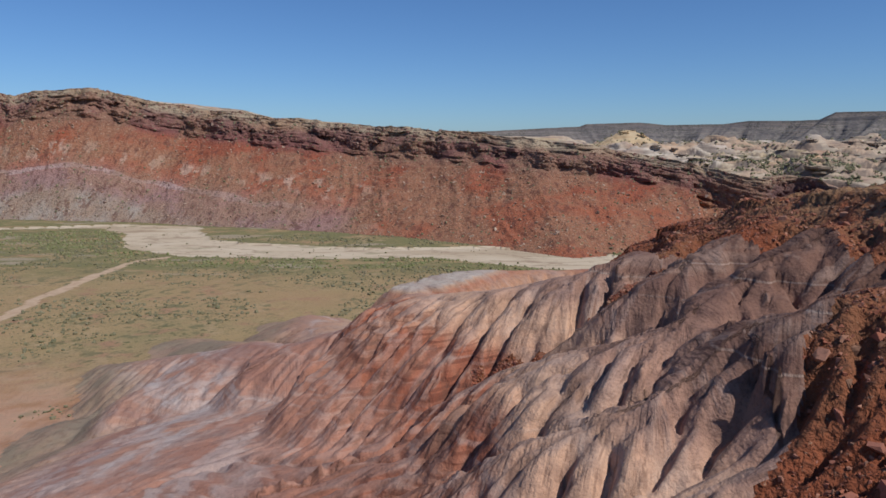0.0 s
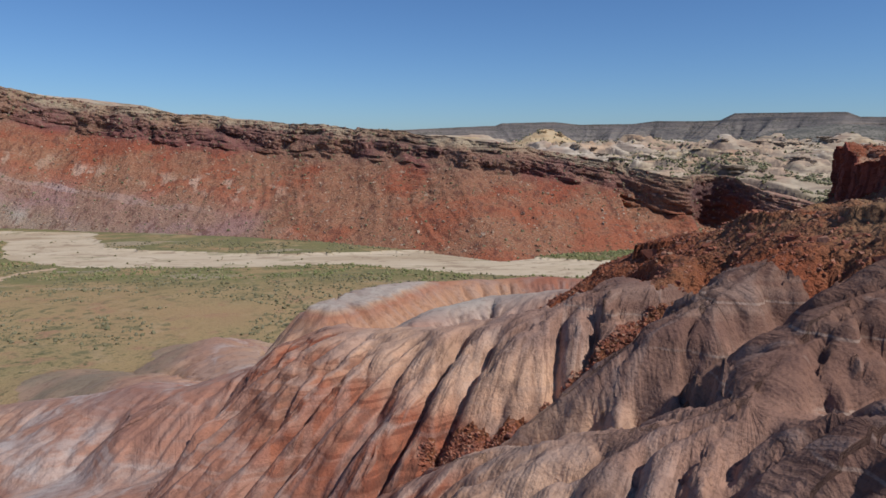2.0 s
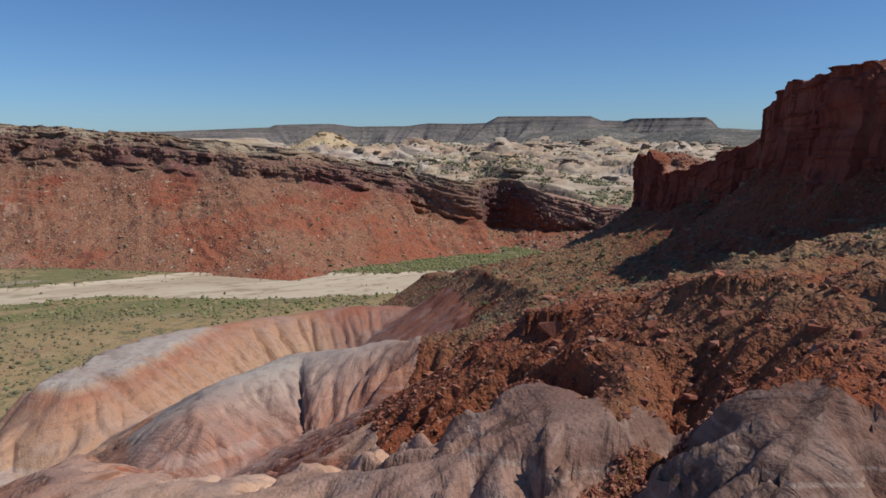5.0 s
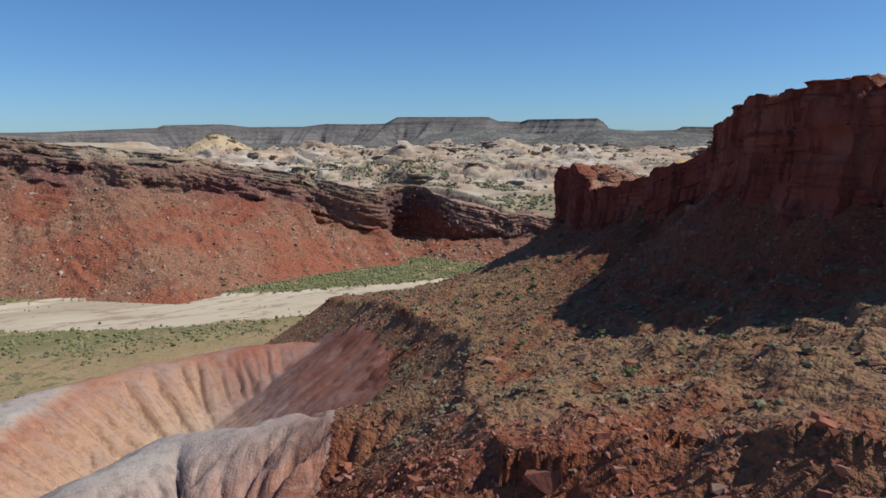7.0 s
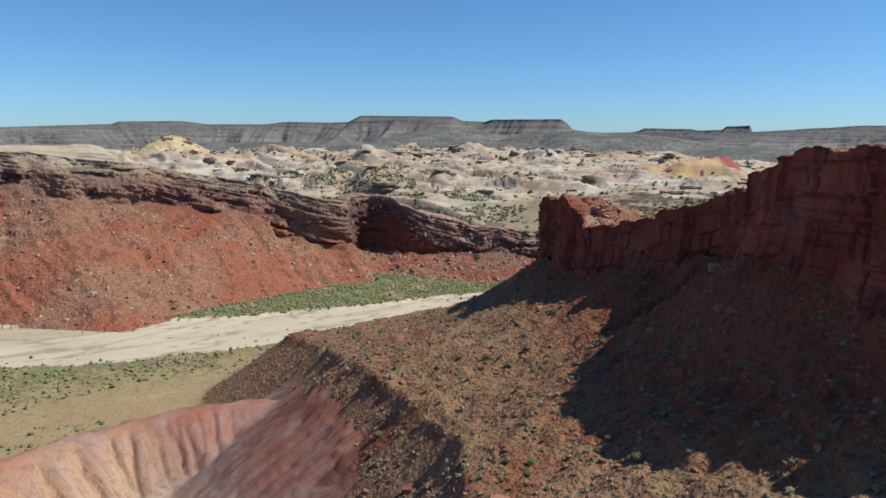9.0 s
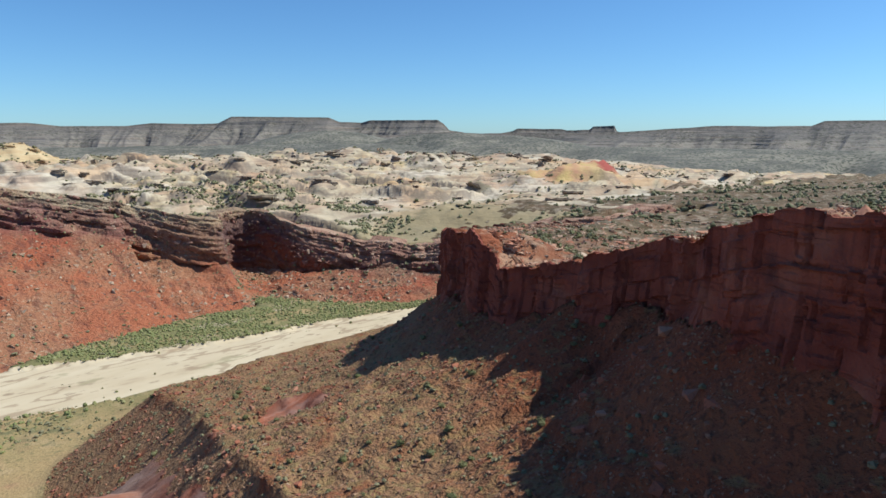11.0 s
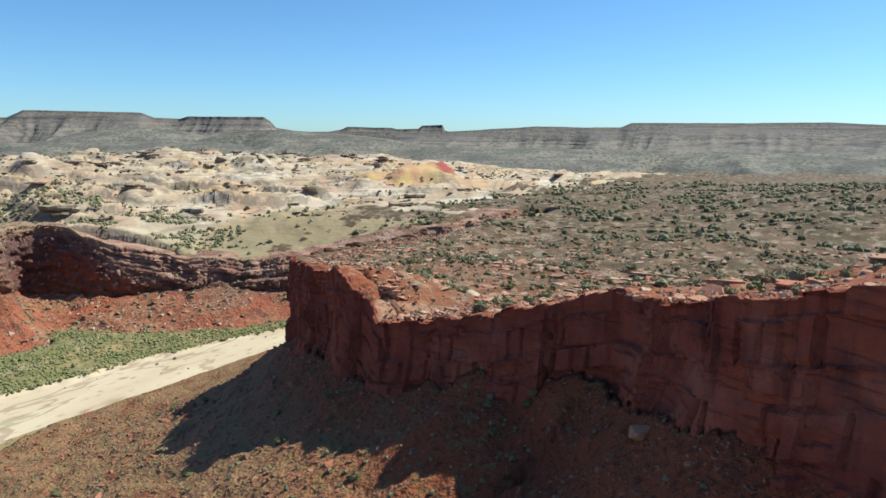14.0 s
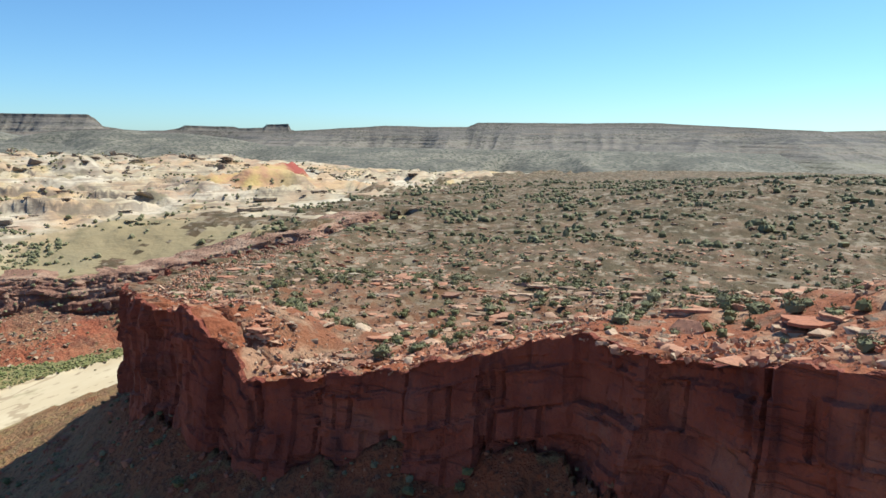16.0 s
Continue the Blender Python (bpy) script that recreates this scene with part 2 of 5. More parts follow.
def erode(rounds=26, cut=0.11, power=0.5, creep=0.018, limit=2.4):
    """Rain on the clay: water gathers down the steepest way and cuts gullies, creep rounds the ridges."""
    r, c = WEAR.shape
    X, Y = np.meshgrid(WEAR_X + WEAR_STEP * np.arange(c), WEAR_Y + WEAR_STEP * np.arange(r))
    n1, n2 = fractal(X, Y, 60, 4, 1), fractal(X, Y, 14, 4, 2)
    dk, ak, (zk,) = along(X, Y, CREST)
    right = [(p[0], p[1]) for p in CREST] + [(260, 380), (430, 360), (430, -120)]
    base = bad_base(X, Y, n1, n2, dk, ak, zk)
    still = inside(X + 3 * n2, Y + 3 * n2, right) | (base < 1.0)
    base = np.where(base < 1.0, 1.0, base)
    Z = base + 0.16 * fractal(X, Y, 3.0, 2, 9)
    hard = (1.0 + 0.5 * fractal(X, Y, 25, 2, 8)) * smooth(0, 11, dk) * (0.07 + 0.93 * np.maximum(smooth(24, 46, base), 0.3 * smooth(165, 190, Y) * smooth(5, 13, base)))
    deep = limit * np.interp(dk, [0, 3, 12], [0.03, 0.15, 1.0])
    rng = np.random.RandomState(3)
    ids = np.arange(r * c).reshape(r, c)
    rain = np.where(still, 0.0, WEAR_STEP ** 2).ravel()
    free = ~still.ravel()
    for _ in range(rounds):
        best, rec, gap = np.zeros((r, c)), ids.copy(), np.ones((r, c))
        pad = np.pad(Z, 1, mode="edge")
        pid = np.pad(ids, 1, mode="edge")
        for dy in (-1, 0, 1):
            for dx in (-1, 0, 1):
                if dx or dy:
                    ln = WEAR_STEP * math.hypot(dx, dy)
                    fall = (Z - pad[1 + dy:r + 1 + dy, 1 + dx:c + 1 + dx]) / ln * rng.uniform(0.88, 1.12, (r, c))
                    m = fall > best
                    best = np.where(m, fall, best)
                    rec = np.where(m, pid[1 + dy:r + 1 + dy, 1 + dx:c + 1 + dx], rec)
                    gap = np.where(m, ln, gap)
        order = np.argsort(-Z.ravel(), kind="stable").tolist()
        to, area = rec.ravel().tolist(), rain.tolist()
        for i in order:
            j = to[i]
            if j != i:
                area[j] += area[i]
        f = (cut * hard.ravel() * np.maximum(np.array(area) ** power - 2.5, 0.005) / gap.ravel() * free * (rec.ravel() != ids.ravel())).tolist()
        z = Z.ravel().tolist()
        for i in reversed(order):
            q = f[i]
            if q:
                z[i] = (z[i] + q * z[to[i]]) / (1 + q)
        Z = np.maximum(np.array(z).reshape(r, c), base - deep)
        pad = np.pad(Z, 1, mode="edge")
        lap = pad[:-2, 1:-1] + pad[2:, 1:-1] + pad[1:-1, :-2] + pad[1:-1, 2:] - 4 * Z
        Z = Z + creep * lap * ~still
    for _ in range(1):
        pad = np.pad(Z, 1, mode="edge")
        Z = Z + 0.11 * (pad[:-2, 1:-1] + pad[2:, 1:-1] + pad[1:-1, :-2] + pad[1:-1, 2:] - 4 * Z) * ~still
    WEAR[:] = np.where(still, 0, Z - base)


erode()
RILL_X, RILL_Y, RILL_STEP = -90.0, 30.0, 0.36
RILL, RIBS = np.zeros((700, 590)), np.zeros((700, 590))


def grid_at(G, x, y, x0, y0, step):
    u, v = (x - x0) / step, (y - y0) / step
    r, c = G.shape
    ok = (u > 0) & (v > 0) & (u < c - 1.01) & (v < r - 1.01)
    u, v = np.where(ok, u, 0), np.where(ok, v, 0)
    i, j = u.astype(int), v.astype(int)
    fu, fv = u - i, v - j
    w = (G[j, i] * (1 - fu) + G[j, i + 1] * fu) * (1 - fv) + (G[j + 1, i] * (1 - fu) + G[j + 1, i + 1] * fu) * fv
    return np.where(ok, w, 0)


def comb():
    """Fine rills: noise drawn out along the fall of the slope."""
    r, c = RILL.shape
    X, Y = np.meshgrid(RILL_X + RILL_STEP * np.arange(c), RILL_Y + RILL_STEP * np.arange(r))
    n1, n2 = fractal(X, Y, 60, 4, 1), fractal(X, Y, 14, 4, 2)
    dk, ak, (zk,) = along(X, Y, CREST)
    Z = bad_base(X, Y, n1, n2, dk, ak, zk) + worn(X, Y)
    for _ in range(6):
        pad = np.pad(Z, 1, mode="edge")
        Z = Z + 0.2 * (pad[:-2, 1:-1] + pad[2:, 1:-1] + pad[1:-1, :-2] + pad[1:-1, 2:] - 4 * Z)
    gy, gx = np.gradient(Z, RILL_STEP)
    slope = np.hypot(gx, gy) + 1e-6
    ux, uy = gx / slope, gy / slope
    fine = np.random.RandomState(12).uniform(-1, 1, (r, c))
    for _ in range(2):
        pad = np.pad(fine, 1, mode="edge")
        fine = fine + 0.16 * (pad[:-2, 1:-1] + pad[2:, 1:-1] + pad[1:-1, :-2] + pad[1:-1, 2:] - 4 * fine)
    for G, N, count, step in ((RILL, fine, 18, 0.42), (RIBS, grain(X, Y, 3.2, 14) * (1 - smooth(165, 195, Y)) + grain(X, Y, 5.0, 15) * smooth(165, 195, Y), 16, 0.85)):
        out = N.copy()
        for sign in (1, -1):
            px, py = X.copy(), Y.copy()
            for k in range(1, count + 1):
                i = np.clip(((px - RILL_X) / RILL_STEP).astype(int), 0, c - 1)
                j = np.clip(((py - RILL_Y) / RILL_STEP).astype(int), 0, r - 1)
                px, py = px + sign * step * ux[j, i], py + sign * step * uy[j, i]
                out = out + (1 - k / (count + 2)) * grid_at(N, px, py, RILL_X, RILL_Y, RILL_STEP)
        G[:] = out / out.std()
    RILL[:] = np.clip(RILL, -2.2, 2.2) * smooth(0.12, 0.45, slope)
    RIBS[:] = -np.exp(-np.abs(RIBS) / (0.2 + 0.3 * smooth(165, 195, Y))) * smooth(0.2, 0.6, slope)


comb()


def terrain(x, y):
    """Height of the land and the kind of ground at each point."""
    x, y = np.asarray(x, float), np.asarray(y, float)
    n1, n2, n3 = fractal(x, y, 60, 4, 1), fractal(x, y, 14, 4, 2), fractal(x, y, 4, 3, 3)
    up = inside(x, y, PLATEAU)
    # valley floor
    dr, ar, (wr,) = along(x + 5 * n2, y + 4 * n1, RIVER)
    bed = dr < wr
    floor = 0.4 + 0.9 * smooth(0, 60, dr - wr) + 0.5 * n1 + 0.12 * n2
    floor = floor + 44 * smooth(395, 480, x) * (y < 420)
    floor = np.where(bed, -0.7 + 0.12 * n1 + 0.05 * n2 + 44 * smooth(395, 480, x), floor)
    line = [(*p, i) for i, p in enumerate(WALL)]
    dw, aw, (iw,) = along(x, y, line)
    hw = np.interp(iw, range(len(RIM)), [p[2] for p in RIM])
    db, ab, (ib,) = along(x, y, [(*p, i) for i, p in enumerate(BENCH)])
    dc, ac, (zf, zt) = along(x, y, CLIFF)
    dk, ak, (zk,) = along(x, y, CREST)
    zk = crest_height(x, y, dk, zk)
    # shelf below the near cliff and the badlands that fall from its edge
    shelf = 0.7 * fractal(x, y, 7, 3, 35) + zk + (zf - zk + 0.3) * np.exp(-dc / np.where(zf > 66, 23, 29)) + 0.9 * n2 + 0.5 * n3
    shelf = shelf + 1.6 * np.exp(-dc / 10) * grain(ac, ac * 0, 24, 33) + 1.2 * np.exp(-dc / 16) * grain(ac + 6 * n1, dc * 0.2, 8, 34)
    low_ledge = smooth(200, 175, y) * smooth(6, 12, dc) * smooth(30, 22, dc)
    shelf = shelf + (strata(shelf, 2.6, 0.6, 2 * n1 + n2) - shelf) * low_ledge * 0.8
    right = [(p[0], p[1]) for p in CREST] + [(260, 380), (430, 360), (430, -120)]
    east = inside(x + 3 * n2, y + 3 * n2, right)
    bad = bad_base(x, y, n1, n2, dk, ak, zk)
    bad = np.where((y > 205) & (x < 60), smin(bad, 28.2 + 0.4 * n2, 0.7), bad)
    wear = worn(x, y)
    cut = np.min([along(x + 0.8 * n2, y + 0.8 * n2, g)[0] for g in GULLIES[:1]], 0)
    bad = bad + wear + 0.05 * n3 + 0.2 * (1 - smooth(165, 195, y)) * np.minimum(rilled(x, y), 0.8) * smooth(0, 4, dk) * smooth(-10, 22, bad) + np.interp(bad, [8, 22, 32, 40, 50, 56], [0.15, 0.35, 0.5, 0.75, 0.95, 1.6]) * ribbed(x, y) * smooth(1, 8, dk) * (1 - 0.3 * smooth(165, 180, y) * smooth(60, 40, x)) * (1 + 1.2 * smooth(175, 190, y) * smooth(52, 64, x)) + (shelf - zk) * np.exp(-dk / 7)
    for level, dip, rise, reach in ((60.4, -0.035, 0.35, 1.2), (56.5, -0.03, 0.35, 1.2), (49.5, 0.0, 0.25, 0.9), (46.2, 0.0, 0.22, 0.8), (43.6, 0.0, 0.25, 0.8), (41.2, 0.0, 0.2, 0.8), (33.0, 0.0, 0.3, 1.2)):
        h = bad - level - dip * y + dip * 60 - 0.4 * n1
        bad = bad + rise * np.tanh(h / 0.2) * np.exp(-np.abs(h) / reach) * smooth(-0.5, 0.1, n2)
    south = np.where(east, shelf, smin(bad, shelf + 40, 1))
    south = np.minimum(south, np.maximum(dr - wr - 2, 0) * 0.42 + floor)
    scar = np.hypot((x - 111) / 12.0, (y - 252) / 9.5) + 0.2 * n2
    south = np.where(scar < 1, south - 3.6 * (1 - scar ** 2) + 1.6 * scar * (1 - scar) * np.abs(np.sin(11 * np.arctan2(y - 252, x - 111) + 2 * n2)), south)
    low = smax(floor, south, 2.0)
    # top of the land
    upland = 46 + 23 * smooth(560, 860, y) + 2.0 * n1 + 0.8 * n2
    upland = upland + 24 * (1 - smooth(60, 240, x)) * smooth(400, 650, y)
    upland = upland + 3 * smooth(300, 100, y)
    upland = upland - 21 * np.exp(-(((x - 345) / 62) ** 2 + ((y - 468) / 65) ** 2))
    for cx, cy, rad, high in DOMES:
        q = ((x - cx) ** 2 + ((y - cy) * 1.15) ** 2) / rad ** 2
        upland = upland + high * np.exp(-q * 1.6)
    rough = smooth(470, 620, y + 0.35 * (x - 400)) * smooth(150, 330, x + 0.4 * (y - 500))
    rough = rough * (1 - np.exp(-((x - 297) / 80) ** 2 - ((y - 1121) / 80) ** 2))
    spot = rough > 0.02
    px, py = x[spot], y[spot]
    lump = np.zeros(px.shape)
    rng = np.random.RandomState(5)
    for _ in range(300):
        cx, cy = rng.uniform(200, 1100), rng.uniform(430, 1250)
        rx, ry, hh = rng.uniform(14, 56), rng.uniform(12, 38), rng.uniform(4, 19)
        ax = (px - cx) / rx
        q = np.where(ax < 0, (ax * 2.6) ** 2, ax ** 2) + ((py - cy) / ry) ** 2
        lump = np.maximum(lump, hh * np.clip(1 - q, 0, 1) ** 0.6)
    add = np.zeros(x.shape)
    add[spot] = lump + (strata(lump, 2.6, 0.5, 1.5 * n2[spot]) - lump) * 0.6
    ridge = 1 - np.abs(fractal((x - y) * 0.7, (x + y) * 0.7 * 2.3 + 14 * n1, 130, 4, 12))
    rise = 0.5 * add * smooth(0.45, 0.9, ridge) + 10 * ridge ** 2 + 0.5 * n2
    rise = rise + (strata(rise, 2.8, 0.62, 2.5 * n1) - rise) * 0.75
    upland = upland + rough * (rise - 9)
    upland = upland + (strata(upland, 5.5, 0.62, 4 * n1 + 1.2 * n2) - upland) * 0.75 * rough
    upland = upland + (strata(upland, 4.0, 0.6, 2 * n1 + n2) - upland) * 0.4 * (1 - rough)
    dl, _, _ = along(x + 6 * n2, y + 10 * n1, LEDGE)
    upland = upland + 6.5 * smooth(5, -1, np.where(inside(x + 6 * n2, y + 10 * n1, LEDGE + [(900, 1400), (100, 1400)]), -dl, dl)) * smooth(90, 20, dl)
    out = np.hypot(x - 60, y - 150)
    upland = upland * (1 - smooth(1150, 1700, out)) + 12 * smooth(1150, 1700, out)
    tilt = 69.3 - 0.08 * (x - 150) - 0.14 * np.maximum(x - 240, 0) + np.maximum(195 - y, 0) * 0.36 * (1 - smooth(120, 260, x)) + 0.9 * n2 + 0.3 * n3
    tilt = tilt + (strata(tilt, 1.5, 0.6, 1.2 * n1 + n2) - tilt) * 0.85
    head = smax(tilt, upland, 3)
    head = np.where((x < 450) & (y < 400), head, upland)
    head = np.where(y < 360, zt - 0.8 + (head - zt + 0.8) * smooth(8, 30, dc) + 0.2 * n2, head)
    climb = np.clip((dc - 4.0) / 0.9, 0, 1)
    head = np.where((dc < 60) & (y < 360), (zf - 3) + (head - zf + 3) * climb, head)
    back = hw - 13 + 1.0 * n1
    back = back * (1 - smooth(350, 1200, dw)) + 20 * smooth(350, 1200, dw)
    west = (1 - smooth(60, 260, x)) * smooth(330, 430, y)
    top = back * west + head * (1 - west)
    wideb = np.interp(ib, range(len(BENCH)), [math.dist(p, r[:2]) for p, r in zip(BENCH, BENCH_RIM)])
    rimb = np.interp(ib, range(len(BENCH)), [p[2] for p in BENCH_RIM])
    behind = (x > 255) & (x < 470) & (y > 395) & ~inside(x, y, HEADLAND)
    top = np.where(behind, np.minimum(top, rimb - 0.6 + (top - rimb) * smooth(4, 85, db - wideb) + 0.4 * n2), top)
    # under the canyon walls the land lies hidden below their faces
    wide = np.interp(iw, range(len(WALL)), [math.dist(p, r[:2]) for p, r in zip(WALL, RIM)]) + 14
    wideb = wideb + 8
    ub, uw = db / wideb, dw / wide
    under = np.where(inside(x, y, HEADLAND), 9.0, np.minimum(ub, uw))
    share = np.minimum(np.interp(ub, [0, 0.7, 0.9, 1], [0, 0.1, 0.4, 1]), np.interp(uw, [0, 0.7, 0.9, 1], [0, 0.6, 0.93, 1]))
    face = top * share - 12 * smooth(1.0, 0.93, under)
    top = np.where(under < 1, np.minimum(face, top), top)
    z = np.where(up, top, low)
    kind = np.zeros(x.shape, int)
    kind[bed & ~up] = 1
    kind[(~up) & (south > floor + 0.3) & ~east] = 2
    kind[(~up) & (south > floor + 0.3) & east] = 3
    rubble = (y < 46 + (np.minimum(x, 34) - 22) * 0.65 + 3 * n2) & (x > 9 + 3 * n2) & (~up)
    kind[rubble & (y > -60) & (kind == 2)] = 3
    edge = np.interp(y + 2 * n2, *zip(*SCREE_EDGE))
    kind[(x + 3.2 * n2 + 1.2 * n3 - 1.2 * (wear < -2) * n1 > edge) & (y > 20) & (kind == 2) & (y < 330)] = 3
    kind[(cut < 0.9 + 0.7 * n3) & (kind == 2)] = 3
    kind[(y + 0.4 * x > 322 + 6 * n2) & (x > 62 + 4 * n2) & (kind == 2)] = 3
    kind[(scar < 1) & (scar > 0.25) & (x - y > -146) & (kind == 3)] = 2
    kind[up] = 6
    kind[up & (under < 0.85)] = 5
    kind[up & (dc < 230 + 30 * n1) & (x < 470) & (y < 390) & (kind == 6)] = 4
    kind[up & (kind == 6) & (y < 420 + 60 * n1)] = 4
    dd, _, (wd,) = along(x + 1.5 * n2, y, ROAD)
    kind[(dd < wd) & (kind == 0)] = 7
    return z, kind


# ---- materials ----
class Surface:
    def __init__(self, name, rough=0.9, gloss=0.2):
        self.mat = bpy.data.materials.new(name)
        self.mat.use_nodes = True
        self.t = self.mat.node_tree
        self.bsdf = self.t.nodes["Principled BSDF"]
        self.bsdf.inputs["Roughness"].default_value = rough
        self.bsdf.inputs["Specular IOR Level"].default_value = gloss
        self.pos = self.t.nodes.new("ShaderNodeNewGeometry").outputs["Position"]
        split = self.t.nodes.new("ShaderNodeSeparateXYZ")
        self.t.links.new(self.pos, split.inputs[0])
        self.x, self.y, self.z = split.outputs

    def put(self, a, socket):
        if isinstance(a, bpy.types.NodeSocket):
            self.t.links.new(a, socket)
        else:
            socket.default_value = a

    def math(self, op, a, b=0.0, clamp=False):
        n = self.t.nodes.new("ShaderNodeMath")
        n.operation, n.use_clamp = op, clamp
        self.put(a, n.inputs[0]), self.put(b, n.inputs[1])
        return n.outputs[0]

    def noise(self, size, detail=4.0, squash=(1, 1, 1), rough=0.55):
        m = self.t.nodes.new("ShaderNodeMapping")
        self.t.links.new(self.pos, m.inputs["Vector"])
        m.inputs["Scale"].default_value = squash
        n = self.t.nodes.new("ShaderNodeTexNoise")
        n.inputs["Scale"].default_value = 1.0 / size
        n.inputs["Detail"].default_value = detail
        n.inputs["Roughness"].default_value = rough
        self.t.links.new(m.outputs[0], n.inputs["Vector"])
        return n.outputs["Fac"]

    def cracks(self, size, squash=(1, 1, 1)):
        m = self.t.nodes.new("ShaderNodeMapping")
        self.t.links.new(self.pos, m.inputs["Vector"])
        m.inputs["Scale"].default_value = squash
        n = self.t.nodes.new("ShaderNodeTexVoronoi")
        n.inputs["Scale"].default_value = 1.0 / size
        self.t.links.new(m.outputs[0], n.inputs["Vector"])
        return n.outputs["Distance"]

    def ramp(self, fac, stops):
        n = self.t.nodes.new("ShaderNodeValToRGB")
        while len(n.color_ramp.elements) < len(stops):
            n.color_ramp.elements.new(0.5)
        for e, (p, c) in zip(n.color_ramp.elements, stops):
            e.position, e.color = p, (*c, 1)
        self.put(fac, n.inputs[0])
        return n.outputs[0]

    def step(self, v, a, b):
        n = self.t.nodes.new("ShaderNodeMapRange")
        n.interpolation_type = "SMOOTHSTEP"
        self.put(v, n.inputs["Value"])
        n.inputs["From Min"].default_value, n.inputs["From Max"].default_value = a, b
        return n.outputs["Result"]

    def mix(self, a, b, fac, kind="MIX"):
        n = self.t.nodes.new("ShaderNodeMix")
        n.data_type, n.blend_type = "RGBA", kind
        ends = [s for s in n.inputs if s.type == "RGBA"]
        self.put(fac, n.inputs[0])
        self.put(a if isinstance(a, bpy.types.NodeSocket) else (*a, 1), ends[0])
        self.put(b if isinstance(b, bpy.types.NodeSocket) else (*b, 1), ends[1])
        return [s for s in n.outputs if s.type == "RGBA"][0]

    def done(self, colour, height=None, depth=0.3, strength=0.8):
        self.put(colour if isinstance(colour, bpy.types.NodeSocket) else (*colour, 1), self.bsdf.inputs["Base Color"])
        if height is not None:
            b = self.t.nodes.new("ShaderNodeBump")
            b.inputs["Distance"].default_value = depth
            b.inputs["Strength"].default_value = strength
            self.put(height, b.inputs["Height"])
            self.t.links.new(b.outputs[0], self.bsdf.inputs["Normal"])
        return self.mat


def mat_valley():
    s = Surface("valley_soil")
    big, mid, fine, tiny = s.noise(70, 5), s.noise(14, 5), s.noise(2.2, 5), s.noise(0.7, 3)
    c = s.ramp(big, [(0.3, (0.35, 0.225, 0.115)), (0.5, (0.335, 0.235, 0.115)), (0.7, (0.27, 0.21, 0.10))])
    c = s.mix(c, (0.33, 0.19, 0.11), s.step(mid, 0.52, 0.72))
    damp = s.step(s.math("ADD", s.y, s.math("MULTIPLY", mid, 80)), 390, 450)
    c = s.mix(c, (0.165, 0.16, 0.065), s.math("MULTIPLY", s.math("MULTIPLY", damp, s.step(s.noise(18, 5, (0.5, 1, 1)), 0.36, 0.54)), 0.85))
    c = s.mix(c, (0.13, 0.125, 0.062), s.math("MULTIPLY", s.step(s.noise(5, 5), 0.52, 0.62), s.math("MULTIPLY", s.step(s.noise(45, 4), 0.42, 0.58), 0.8)))
    c = s.mix(c, (0.40, 0.28, 0.155), s.math("MULTIPLY", s.step(s.noise(11, 5), 0.55, 0.68), 0.55))
    c = s.mix(c, (0.34, 0.27, 0.18), s.math("MULTIPLY", s.step(s.noise(22, 5, (0.3, 1, 1)), 0.58, 0.66), s.math("MULTIPLY", damp, 0.9)))
    c = s.mix(c, (0.12, 0.115, 0.05), s.math("MULTIPLY", s.step(fine, 0.56, 0.66), s.step(big, 0.35, 0.65)))
    c = s.mix(c, s.mix(c, (0.10, 0.075, 0.04), 0.5), s.step(tiny, 0.5, 0.7))
    wash = s.step(s.math("ADD", s.y, s.math("MULTIPLY", mid, 60)), 270, 200)
    c = s.mix(c, s.ramp(s.noise(9, 5), [(0.35, (0.34, 0.18, 0.10)), (0.55, (0.42, 0.25, 0.16)), (0.7, (0.30, 0.21, 0.13))]), wash)
    return s.done(c, s.math("ADD", fine, tiny), 0.4)


def mat_river():
    s = Surface("river_sand")
    flow = s.noise(14, 5, (0.35, 1, 1))
    c = s.ramp(flow, [(0.3, (0.33, 0.24, 0.16)), (0.42, (0.49, 0.385, 0.265)), (0.7, (0.56, 0.455, 0.325))])
    c = s.mix(c, (0.31, 0.215, 0.125), s.math("MULTIPLY", s.step(s.noise(60, 3, (0.35, 1, 1)), 0.54, 0.62), 0.4))
    c = s.mix(c, (0.27, 0.185, 0.12), s.math("MULTIPLY", s.step(s.math("ABSOLUTE", s.math("SUBTRACT", s.noise(26, 4, (0.3, 1, 1)), 0.5)), 0.018, 0.007), 0.6))
    c = s.mix(c, (0.20, 0.18, 0.09), s.math("MULTIPLY", s.step(s.noise(17, 5, (0.45, 1, 1)), 0.6, 0.66), 0.5))
    c = s.mix(c, (0.30, 0.22, 0.15), s.step(s.noise(3, 3, (0.4, 1, 1)), 0.6, 0.72))
    return s.done(c, flow, 0.3)


